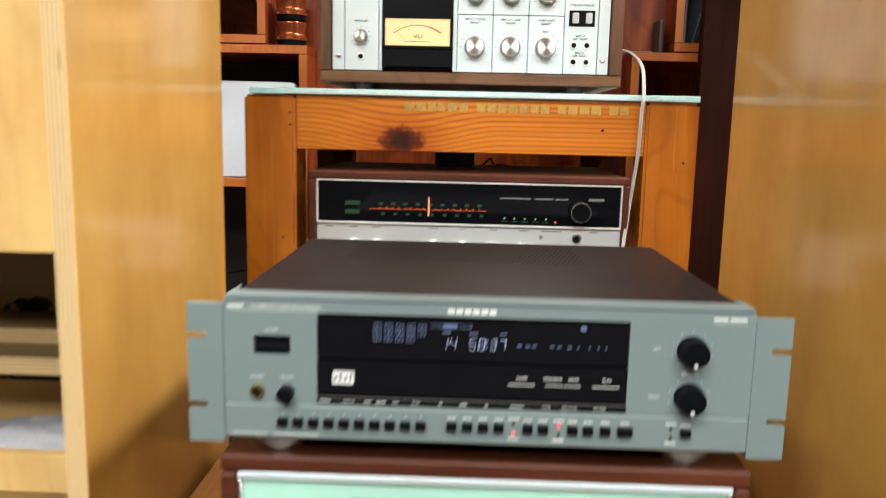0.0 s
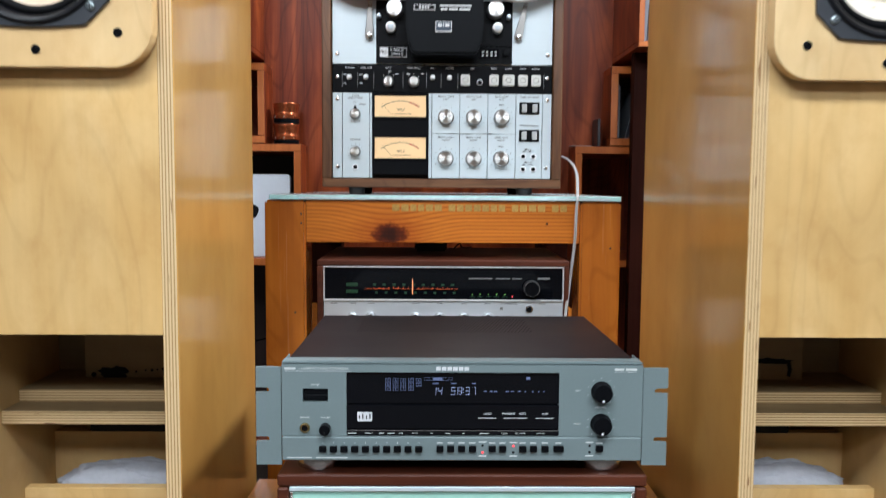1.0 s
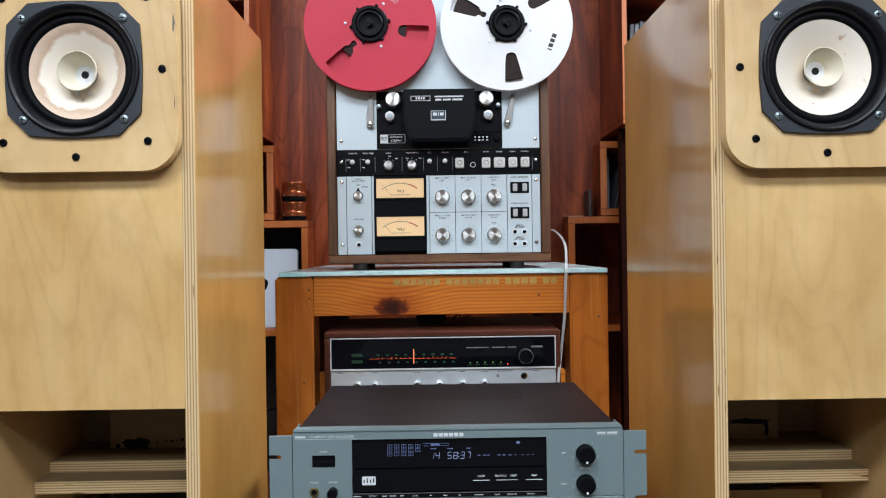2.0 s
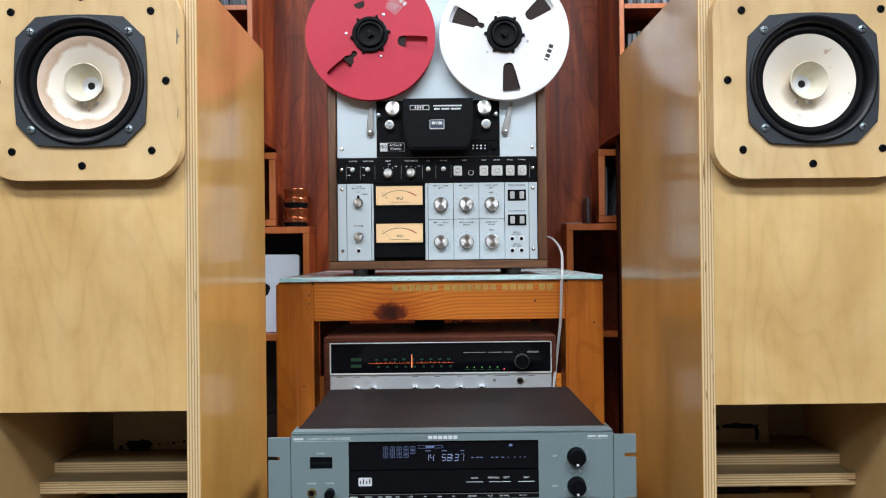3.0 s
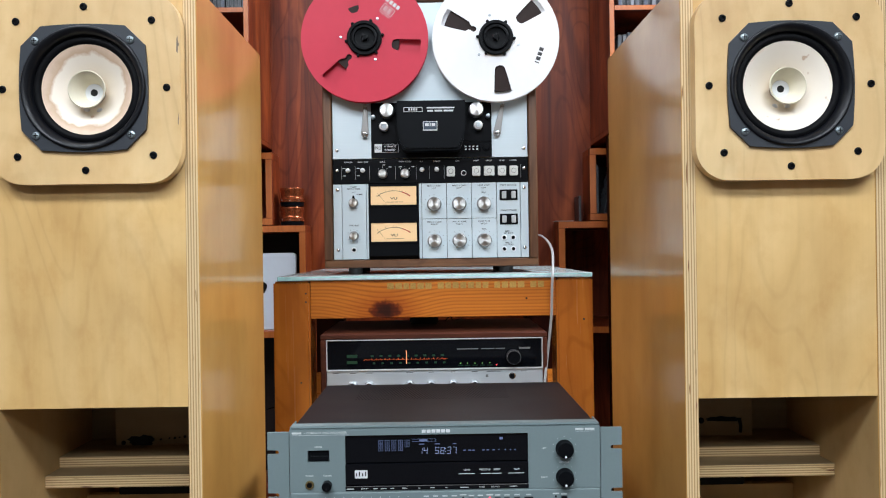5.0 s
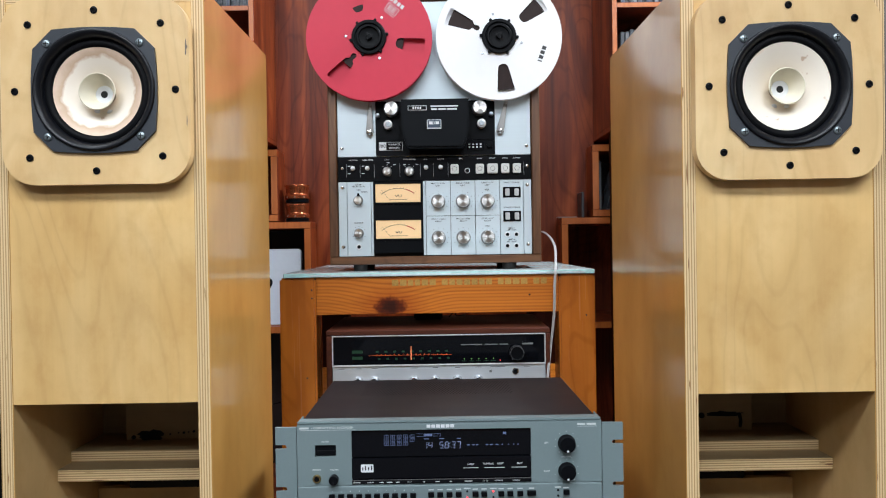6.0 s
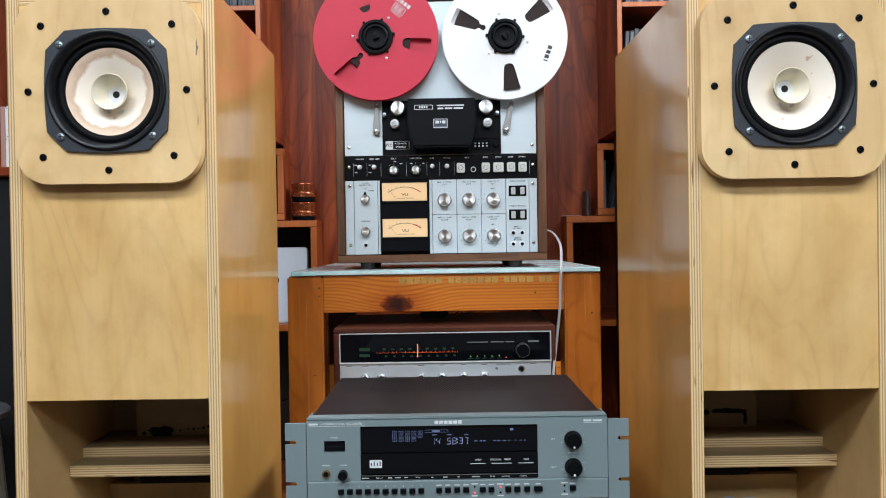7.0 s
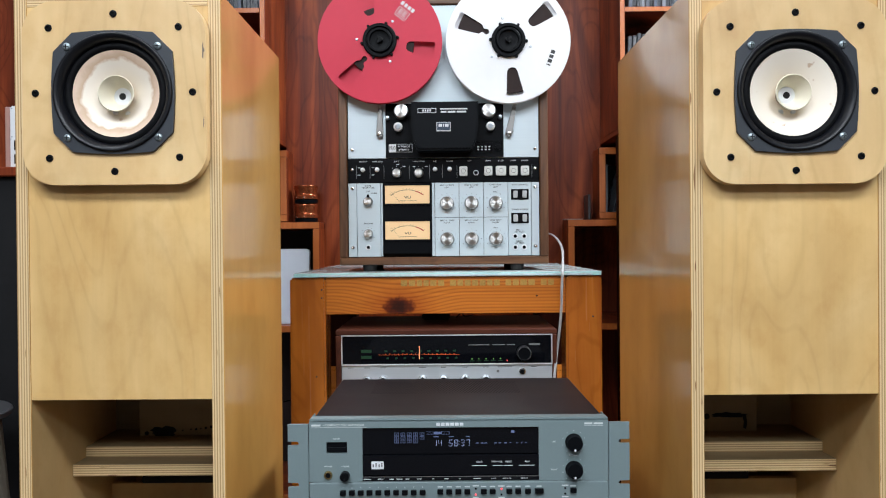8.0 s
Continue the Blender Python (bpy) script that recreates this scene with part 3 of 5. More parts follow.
def loudspeaker(x0, x1, back, inner, label):
    """A back-loaded horn in birch plywood. inner: +1 where its inner side is at x1, -1 at x0."""
    f, top, mouth = 0.58, 1.125, 0.549
    cx = (x0 + x1) / 2
    sp = thing("loudspeaker", (cx, (f + back) / 2, 0), label, "loudspeaker", "pair of loudspeakers")
    a0, a1 = x0 + PLY, x1 - PLY
    for s0, s1 in ((x0, a0), (a1, x1)):
        b = two_faced(block(s0, s1, f, back, 0, top, 0.0008), 1)
        for face in b.faces:
            if face.normal.x * (cx - s0) > 0 and abs(face.normal.x) > 0.9:
                face.material_index = 2
        part("side_panel", b, [BIRCH_SIDE, EDGE_X, BIRCH_IN], sp, "varnished birch plywood side")
    part("top_panel", two_faced(block(a0, a1, f, back, top - PLY, top, 0.0005), 1), [BIRCH, EDGE_Z], sp)
    part("front_panel", sheet([(a0, mouth), (a1, mouth), (a1, top - PLY), (a0, top - PLY)], [circle(-0.434 if inner > 0 else 0.513, 0.981 if inner > 0 else 0.974, 0.077, 64)], f + 0.001, f + 0.018), BIRCH, sp, "pale birch front")
    part("back_panel", block(a0, a1, back - 0.018, back - 0.002, 0.0, top - PLY, 0), BIRCH_IN, sp)
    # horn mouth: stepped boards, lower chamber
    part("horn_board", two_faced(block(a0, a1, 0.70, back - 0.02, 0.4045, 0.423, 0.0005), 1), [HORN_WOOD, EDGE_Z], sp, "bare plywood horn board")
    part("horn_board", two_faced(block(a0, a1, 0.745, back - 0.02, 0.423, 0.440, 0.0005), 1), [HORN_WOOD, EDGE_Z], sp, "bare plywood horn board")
    # unseen board, set low to keep light out of the horn's depth
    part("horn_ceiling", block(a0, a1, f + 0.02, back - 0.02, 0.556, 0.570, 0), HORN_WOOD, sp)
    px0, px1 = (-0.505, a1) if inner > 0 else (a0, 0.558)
    part("inner_panel", block(px0, px1, 0.815, 0.827, 0.440, 0.555, 0.0005), HORN_WOOD, sp, "nearer panel deep in the horn")
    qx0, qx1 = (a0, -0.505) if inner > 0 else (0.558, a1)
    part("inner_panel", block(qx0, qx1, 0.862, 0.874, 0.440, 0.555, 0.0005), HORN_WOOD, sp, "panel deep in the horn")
    # ragged dark felt on the inner panel
    rnd = random.Random(5 if inner > 0 else 8)
    hx = -0.463 if inner > 0 else 0.509
    out = []
    n = 22
    for i in range(n):
        a = 2 * math.pi * i / n
        rx, rz = (0.021, 0.009) if inner > 0 else (0.030, 0.0045)
        q = 1 + rnd.uniform(-0.25, 0.2)
        out.append((hx + rx * q * math.cos(a), 0.447 + (0.021 if inner < 0 else 0) + rz * q * math.sin(a)))
    part("felt_patch", prism(out, 0.812, 0.8147), HOLE_DARK, sp, "ragged black felt patch")
    if inner > 0:
        for u, w, r in ((-0.430, 0.449, 0.0014), (-0.416, 0.451, 0.0012), (-0.407, 0.451, 0.0020), (-0.399, 0.452, 0.0012), (-0.390, 0.453, 0.0022), (-0.380, 0.455, 0.003), (-0.37, 0.457, 0.004), (-0.36, 0.458, 0.006), (-0.492, 0.4445, 0.0035)):
            part("felt_scrap", prism(circle(u, w, r, 9, r * 500), 0.8125, 0.8147), HOLE_DARK, sp)
    else:
        part("felt_scrap", prism([(0.532, 0.470), (0.539, 0.468), (0.541, 0.455), (0.539, 0.444), (0.535, 0.446), (0.536, 0.457)], 0.8125, 0.8147), HOLE_DARK, sp)
        part("felt_scrap", prism(circle(0.472, 0.466, 0.005, 9, 1), 0.8125, 0.8147), HOLE_DARK, sp)
    part("lower_board", block(a0, a1, 0.84, 0.855, 0.26, 0.3505, 0.0005), BIRCH_IN, sp)
    # black strip just above the lower board
    fx0, fx1 = (-0.510, a1) if inner > 0 else (a0, 0.552)
    part("dark_strip", block(fx0, fx1, 0.835, 0.850, 0.3510, 0.3645, 0.002), HOLE_DARK, sp, "black strip along the lower board")
    part("sill_board", block(a0, a1, 0.75, 0.766, 0.255, 0.298, 0.0006), BIRCH, sp)
    part("chamber_floor", block(a0, a1, 0.766, back - 0.02, 0.255, 0.27, 0), BIRCH_IN, sp)
    part("base_panel", block(a0, a1, 0.765, 0.78, 0.0, 0.255, 0.0005), BIRCH_IN, sp)
    # wadding in the lower chamber
    b = bmesh.new()
    bmesh.ops.create_icosphere(b, subdivisions=5, radius=1)
    for v in b.verts:
        d = 1 + 0.12 * noise.noise(v.co * 3 + Vector((cx * 9, 0, 0))) + 0.06 * noise.noise(v.co * 11) + 0.03 * noise.noise(v.co * 30)
        v.co = Vector((cx + v.co.x * 0.108 * d, 0.802 + v.co.y * 0.033 * d, 0.271 + max(v.co.z, -0.02) * 0.050 * d))
    part("wadding", b, WADDING, sp, "white fluffy wadding", smooth=60)
    # driver plate with eight bolts
    cz = 0.981 if inner > 0 else 0.974
    dx = -0.434 if inner > 0 else 0.513
    P = 0.128
    part("driver_plate", sheet(rounded(dx - P, dx + P, cz - P, cz + P, 0.045, 8), [circle(dx, cz, 0.077, 64)], 0.560, 0.5785), [BIRCH_PLATE], sp, "rounded birch plate that carries the driver")
    bolt = finish(lathe([(0.0050, 0.0), (0.0050, 0.0010), (0.0040, 0.0016), (0.0027, 0.0016), (0.0024, 0.0002)], 14), BLACK, 40)
    for i in range(8):
        a = radians(45 * i)
        r = 0.1095 if i % 2 == 0 else 0.128
        place("bolt", bolt, sp, (dx + r * math.cos(a), 0.5597, cz + r * math.sin(a)), "black socket bolt")
    # driver
    h, c = 0.0826, 0.0262
    octo = [(h, h - c), (h - c, h), (-h + c, h), (-h, h - c), (-h, -h + c), (-h + c, -h), (h - c, -h), (h, -h + c)]
    out = []
    for i, (u, w) in enumerate(octo):
        u2, w2 = octo[(i + 1) % 8]
        long_side = i % 2 == 1
        for s in range(8 if long_side else 1):
            t = s / 8
            bulge = 1 + (0.036 * math.sin(math.pi * t) if long_side else 0)
            out.append((dx + (u + (u2 - u) * t) * bulge, cz + (w + (w2 - w) * t) * bulge))
    drv = part("driver", sheet(out, [circle(dx, cz, 0.077, 64)], 0.5555, 0.5597), DRIVER_FRAME, sp, "grey stamped driver frame")
    part("rim", lathe([(0.0830, 0.0), (0.0828, 0.0022), (0.0818, 0.0034), (0.0800, 0.0036), (0.0775, 0.0024), (0.0748, -0.0004), (0.0728, -0.0042), (0.0714, -0.0095)], 72, at=(dx, 0.5555, cz), cap=False), RIM, drv, "black rim", 50)
    part("surround", lathe([(0.0760, -0.0110), (0.0712, -0.0094), (0.0690, -0.0074), (0.0660, -0.0066), (0.0632, -0.0082), (0.0606, -0.0112)], 64, at=(dx, 0.5555, cz), cap=False), SURROUND, drv, "black foam surround", 50)
    cone = finish(lathe([(0.0625, -0.0102), (0.0600, -0.0112), (0.05, -0.0165), (0.04, -0.0222), (0.03, -0.028), (0.02, -0.035), (0.0125, -0.041)], 64, cap=False), CONE_STAINED if inner > 0 else CONE_SPOTTED, 60)
    place("cone", cone, drv, (dx, 0.5555, cz), "stained cream paper cone")
    dab = finish(lathe([(0.0042, -0.001), (0.0038, 0.0006), (0.0022, 0.0012), (0.0003, 0.0014)], 12), WHITE, 50)
    for u, w in ((-0.0095, -0.0245), (0.0085, -0.0255)):
        place("glue_dab", dab, drv, (dx + u, 0.5555 + 0.0305, cz + w), "pale dab of glue")
    if inner > 0:
        SCUFF = plain("grey_scuff", (0.16, 0.12, 0.09), 0.6)
        for u, w0, w1, r in ((0.1245, 0.046, 0.070, 0.0016), (0.1258, 0.055, 0.061, 0.0014), (0.1245, -0.050, -0.034, 0.0008)):
            part("scuff", prism([(dx + u - r, cz + w0 + 0.002), (dx + u, cz + w0), (dx + u + r * 0.6, cz + (w0 + w1) / 2), (dx + u, cz + w1), (dx + u - r * 0.7, cz + w1 - 0.005)], 0.5597, 0.5601), SCUFF, sp, "worn grey scuff")
    part("whizzer", lathe([(0.0255, -0.010), (0.0246, -0.0092), (0.0236, -0.0103), (0.0200, -0.017), (0.0155, -0.025), (0.0122, -0.0335)], 48, at=(dx, 0.5555, cz), cap=False), WHIZZER, drv, "pale paper whizzer cone", 60)
    part("pole_piece", lathe([(0.0128, -0.038), (0.0128, -0.0338), (0.0118, -0.0334)], 32, at=(dx, 0.5555, cz)), WHITE, drv, smooth=50)
    part("pole_hole", lathe([(0.0049, -0.036), (0.0049, -0.0330)], 24, at=(dx, 0.5555, cz)), HOLE_DARK, drv, "dark centre")
    sc = lathe([(0.0054, 0.0), (0.0053, 0.0014), (0.0044, 0.0024), (0.0022, 0.0028), (0.0003, 0.0029)], 20)
    for u, w in ((0.0034, 0.0006), (0.0006, 0.0034)):
        bar = block(-u, u, -0.0031, -0.0024, -w, w, 0)
        for fc in bar.faces:
            fc.material_index = 1
        join(sc, bar)
    scr = finish(sc, [ZINC, BLACK_MATT], 40)
    for u in (-1, 1):
        for w in (-1, 1):
            place("screw", scr, drv, (dx + u * 0.0632, 0.5555, cz + w * 0.0632), "zinc cross-head screw")
    return sp


loudspeaker(-0.584, -0.290, 0.965, 1, "tall birch plywood horn loudspeaker with orange-lit varnished side")
loudspeaker(0.372, 0.656, 1.03, -1, "tall birch plywood horn loudspeaker beside the bench")

# ---- glass-topped stand ----
k = Mat("dusty_green_glass", 0.22, 0, (0.58, 0.66, 0.66))
k.b.inputs["Transmission Weight"].default_value = 0.45
k.rough(k.noise(k.coords(), 9, 4), 0.12, 0.34)
k.b.inputs["IOR"].default_value = 1.5
GLASS = k.m
GLASS_EDGE = plain("ground_glass_edge", (0.40, 0.66, 0.64), 0.25, var=0.25, scale=90, bump=0.2)

# rail with a dark knot: growth rings bend round it
k = Mat("amber_pine_with_knot", coat=0.3)
v = k.coords((0.12, 1, 1))
tc = k.node("ShaderNodeTexCoord")
mp = k.node("ShaderNodeMapping")
mp.inputs["Location"].default_value = (0.097, 0, -0.635)
k.link(tc.outputs["Object"], mp.inputs["Vector"])
mp2 = k.node("ShaderNodeMapping")
mp2.inputs["Scale"].default_value = (0.74, 0.0, 1.25)
mp2.inputs["Rotation"].default_value = (0, radians(38), 0)
k.link(mp.outputs[0], mp2.inputs["Vector"])
ln = k.node("ShaderNodeVectorMath")
ln.operation = "LENGTH"
k.link(mp2.outputs[0], ln.inputs[0])
wob = k.noise(k.coords(), 85, 4)
ad = k.node("ShaderNodeMath")
ad.operation = "MULTIPLY_ADD"
k.link(wob, ad.inputs[0])
ad.inputs[1].default_value = 0.024
k.link(ln.outputs["Value"], ad.inputs[2])
knot = k.ramp(ad.outputs[0], [(0.021, (0.05, 0.022, 0.015)), (0.027, (0.15, 0.07, 0.04)), (0.034, (0.26, 0.11, 0.06)), (0.037, (0.78, 0.62, 0.5)), (0.075, (1, 1, 1))])
near = k.node("ShaderNodeMapRange")
near.interpolation_type = "SMOOTHSTEP"
near.inputs[1].default_value, near.inputs[2].default_value = 0.012, 0.11
near.inputs[3].default_value, near.inputs[4].default_value = 0.020, 0.0
k.link(ln.outputs["Value"], near.inputs[0])
bend = k.node("ShaderNodeVectorMath")
bend.operation = "ADD"
k.link(v, bend.inputs[0])
k.link(near.outputs[0], bend.inputs[1])
wv = k.node("ShaderNodeTexWave", Scale=46.0, Distortion=1.3, Detail=3.0)
wv.bands_direction = "Z"
wv.inputs["Detail Scale"].default_value = 1.2
k.link(bend.outputs[0], wv.inputs["Vector"])
rings = k.ramp(wv.outputs["Fac"], [(0.0, (0.58, 0.19, 0.021)), (0.55, (0.55, 0.17, 0.018)), (0.97, (0.42, 0.115, 0.011))])
grain = k.ramp(k.noise(k.coords((0.02, 1, 1)), 140, 3), [(0.3, (0.8, 0.75, 0.7)), (0.65, (1.05, 1.05, 1.05))])
k.color(k.mix(k.mix(rings, grain, 1.0, "MULTIPLY"), knot, 1.0, "MULTIPLY"))
k.b.inputs["Roughness"].default_value = 0.28
KNOTTY = k.m

TF = 1.105
stand = thing("equipment_stand", (0.025, 1.35, 0), "amber-stained pine stand with a glass top", "stand")
# back legs and back rail get dark red in place of shade
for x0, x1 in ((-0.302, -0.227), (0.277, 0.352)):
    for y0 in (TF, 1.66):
        part("leg", block(x0, x1, y0, y0 + 0.075, 0, 0.697, 0.004, 2), PINE if y0 == TF else DARK_RED, stand, "" if y0 == TF else "back leg, coloured dark for shade")
part("front_rail", block(-0.2265, 0.2765, TF + 0.003, TF + 0.028, 0.620, 0.697, 0.001), KNOTTY, stand, "pine rail with a dark knot")
part("back_rail", block(-0.2265, 0.2765, 1.700, 1.725, 0.620, 0.697, 0.001), DARK_RED, stand, "back rail, coloured dark for shade")
for x0 in (-0.28, 0.305):
    part("side_rail", block(x0, x0 + 0.025, TF + 0.075, 1.66, 0.620, 0.697, 0.001), PINE_X, stand)
part("shelf", block(-0.30, 0.35, TF + 0.076, 1.659, 0.40, 0.425, 0.001), PINE_X, stand)
dowel = finish(lathe([(0.0022, -0.001), (0.002, 0.0004)], 12), WENGE)
for x, z in ((-0.235, 0.655), (-0.235, 0.672), (0.333, 0.612), (-0.247, 0.49), (0.216, 0.656)):
    place("peg_hole", dowel, stand, (x, TF if x < -0.227 or x > 0.277 else TF + 0.003, z), "small dark nail hole")
top = part("glass_top", block(-0.293, 0.351, TF - 0.003, 1.75, 0.698, 0.707, 0.0012), GLASS, stand, "clear glass top with green edge")
part("ground_edge", block(-0.2915, 0.3495, TF - 0.0042, TF - 0.0032, 0.6988, 0.7062, 0), GLASS_EDGE, top, "ground green front edge")
part("edge_tape", block(-0.238, 0.33, TF - 0.0050, TF - 0.0043, 0.6995, 0.7035, 0), plain("pale_dusty_tape", (0.52, 0.62, 0.64), 0.3, var=0.3, scale=180), top, "pale dusty tape along the glass edge")
# worn gold lettering on the rail, kept as plain bars
GOLD = plain("worn_gold_print", (0.40, 0.24, 0.055), 0.45, 0.1, var=0.4, scale=260)
rnd = random.Random(2)
x = -0.069
for n in (6, 7, 4, 2):
    for i in range(n):
        w = rnd.uniform(0.0106, 0.0136)
        b = prism(rounded(x, x + w, 0.6782, 0.6908, 0.0006, 2), TF + 0.0022, TF + 0.0032)
        part("gold_bar", b, GOLD, stand)
        x += w + 0.0033
    x += 0.009

# white twin flex from the tape deck down past the stand
FLEX = plain("white_flex", (0.34, 0.335, 0.33), 0.4, var=0.05)
line = [(0.245, 1.40, 0.780), (0.262, 1.34, 0.789), (0.276, 1.26, 0.783), (0.2815, 1.17, 0.755), (0.272, 1.098, 0.711), (0.2685, 1.088, 0.68),
        (0.266, 1.086, 0.62), (0.258, 1.082, 0.555), (0.2475, 1.062, 0.49), (0.243, 1.05, 0.44), (0.25, 1.02, 0.30), (0.26, 1.0, 0.004)]
line = [(x - 0.004, y, z) for x, y, z in line]
b = tube(smooth_path(line), 0.0014)
tube(smooth_path([(x + 0.0025, y, z) for x, y, z in line]), 0.0014, bm=b)
single("power_flex", b, FLEX, "white twin flex hanging over the glass edge", "cable", smooth=60)

# ---- tape deck ----
AY = 1.183
KNOB_SIDE = plain("spun_aluminium", (0.62, 0.605, 0.58), 0.33, 0.7, var=0.06)
METER_FACE = glow("lit_amber_meter", (0.78, 0.53, 0.28), 0.17)
RED_INK = plain("red_ink", (0.45, 0.03, 0.02), 0.5)
RED_REEL = plain("red_anodised_reel", (0.57, 0.036, 0.068), 0.46, 0.0, var=0.03, spec=0.25)
WHITE_REEL = plain("white_reel", (0.86, 0.87, 0.89), 0.4, 0.0, var=0.02)
TAPE = plain("brown_tape_pack", (0.022, 0.010, 0.008), 0.5, var=0.2, spec=0.2)
BUTTON = plain("ivory_button", (0.58, 0.59, 0.565), 0.35, var=0.03)

deck = thing("tape_deck", (0.0225, 1.3, 0.707), "silver and black reel-to-reel tape deck in a walnut case", "tape deck")
part("case_bottom", block(-0.2065, 0.2515, AY - 0.004, 1.42, 0.721, 0.738, 0.002), WALNUT, deck, "walnut case")
part("case_top", block(-0.2065, 0.2515, AY - 0.004, 1.42, 1.290, 1.307, 0.002), WALNUT, deck, "walnut case")
part("case_side", block(-0.2065, -0.188, AY - 0.0045, 1.42, 0.738, 1.290, 0.002), WALNUT_Z, deck, "walnut case")
part("case_side", block(0.233, 0.2515, AY - 0.0045, 1.42, 0.738, 1.290, 0.002), WALNUT_Z, deck, "walnut case")
part("body", block(-0.188, 0.233, AY + 0.012, 1.41, 0.738, 1.290, 0), BLACK_MATT, deck)
RUBBER = plain("black_rubber", (0.012, 0.012, 0.012), 0.7)
for x in (-0.142, 0.183):
    for y in (1.20, 1.38):
        part("foot", lathe([(0.014, 0.0), (0.015, 0.002), (0.016, 0.0135)], 20, "z", (x, y, 0.7075)), RUBBER, deck, "black rubber foot", 40)

# transport plate, black band, amplifier plate
part("transport_plate", block(-0.1865, 0.2315, AY, AY + 0.012, 0.9545, 1.2885, 0.0008), SILVER, deck, "brushed silver plate")
part("band", block(-0.1865, 0.2315, AY - 0.001, AY + 0.012, 0.9015, 0.9535, 0.0008), BLACK, deck, "black control band")
for x0, x1 in ((-0.1865, -0.1685), (-0.1675, -0.1165), (-0.1155, -0.1113), (-0.0035, 0.0023), (0.1638, 0.2138), (0.2148, 0.2315)):
    part("plate", block(x0, x1, AY, AY + 0.012, 0.7395, 0.9005, 0.0004), SILVER, deck, "brushed silver plate")
for x0, x1 in ((0.0033, 0.0557), (0.0567, 0.1092), (0.1102, 0.1628)):
    part("plate", block(x0, x1, AY, AY + 0.012, 0.8248, 0.9005, 0.0004), SILVER, deck, "brushed silver plate")
    part("plate", block(x0, x1, AY, AY + 0.012, 0.7395, 0.8238, 0.0004), SILVER, deck, "brushed silver plate")

screw = finish(lathe([(0.0042, 0), (0.0042, 0.001), (0.0032, 0.0024), (0.001, 0.0028), (0.0006, 0.0016)], 18), CHROME, 40)
for x in (-0.177, 0.2225):
    for z in (0.760, 0.889, 0.9735, 1.275):
        place("screw", screw, deck, (x, AY, z), "chrome plate screw")
    place("screw", screw, deck, (x, AY - 0.001, 0.930), "chrome plate screw")

# level meters
part("meter_bezel", block(-0.1108, -0.0040, AY - 0.003, AY + 0.012, 0.7455, 0.9005, 0.001), BLACK, deck, "black meter surround")
for z0 in (0.855, 0.7765):
    met = part("level_meter", block(-0.1062, -0.0082, AY - 0.0045, AY - 0.0028, z0, z0 + 0.0405, 0.0006), METER_FACE, deck, "lit amber level meter")
    cx, cz, y = -0.057, z0 - 0.010, AY - 0.0047

    def arc(a0, a1, r0, r1):
        b = bmesh.new()
        pts = [(b.verts.new((cx + 1.25 * r0 * math.cos(a), y, cz + r0 * math.sin(a))), b.verts.new((cx + 1.25 * r1 * math.cos(a), y, cz + r1 * math.sin(a))))
               for a in [radians(a0 + (a1 - a0) * i / 16) for i in range(17)]]
        for (p, q), (r, s) in zip(pts, pts[1:]):
            b.faces.new((p, r, s, q))
        return b
    part("scale_line", arc(136, 70, 0.0397, 0.0406), INK, met)
    part("overload_line", arc(70, 46, 0.0390, 0.0410), RED_INK, met, "red overload mark")
    b = bmesh.new()
    for i, a in enumerate((134, 122, 110, 100, 92, 84, 77, 70, 62, 54, 47)):
        a = radians(a)
        p0 = (cx + 1.25 * 0.040 * math.cos(a), cz + 0.040 * math.sin(a))
        p1 = (cx + 1.25 * 0.044 * math.cos(a), cz + 0.044 * math.sin(a))
        prism([(p0[0] - .0002, p0[1]), (p0[0] + .0002, p0[1]), (p1[0] + .0002, p1[1]), (p1[0] - .0002, p1[1])], y - 0.0001, y, bm=b)
    part("scale_ticks", b, INK, met)
    part("needle", prism([(-0.0745, z0 + 0.004), (-0.0740, z0 + 0.004), (-0.0925, z0 + 0.0265), (-0.0931, z0 + 0.0265)], y - 0.0006, y - 0.0003), INK, met, "thin needle")
    lettering("caption", "VU", 0.0052, INK, met, (-0.0565, y - 0.0001, z0 + 0.0135), stretch=1.5)
    part("small_print", block(-0.074, -0.037, y - 0.0002, y, z0 + 0.0058, z0 + 0.0066, 0), INK, met)
    part("frame", block(-0.1100, -0.0045, AY - 0.0055, AY - 0.0029, z0 - 0.0042, z0 - 0.0002, 0.0005), BLACK, met)
    part("frame", block(-0.1100, -0.0045, AY - 0.0062, AY - 0.0029, z0 + 0.0400, z0 + 0.0430, 0.0005), BLACK, met)
    for u in (-0.1100, -0.0083):
        part("frame", block(u, u + 0.0038, AY - 0.0060, AY - 0.0029, z0, z0 + 0.0399, 0.0005), BLACK, met)

# level knobs with dial marks
knob = finish(lathe([(0.0155, 0.0), (0.0155, 0.002), (0.0148, 0.003), (0.0142, 0.013), (0.0132, 0.0142), (0.011, 0.0138), (0.0104, 0.0146), (0.0004, 0.0152)], 40), KNOB_SIDE, 35)
small_knob = finish(lathe([(0.0105, 0.0), (0.0105, 0.002), (0.0096, 0.003), (0.0092, 0.011), (0.0082, 0.0122), (0.0004, 0.0126)], 32), KNOB_SIDE, 35)
tick = finish(prism(rounded(-0.0004, 0.0004, -0.0008, 0.0008, 0.0003, 2), -0.0002, 0.0), INK)


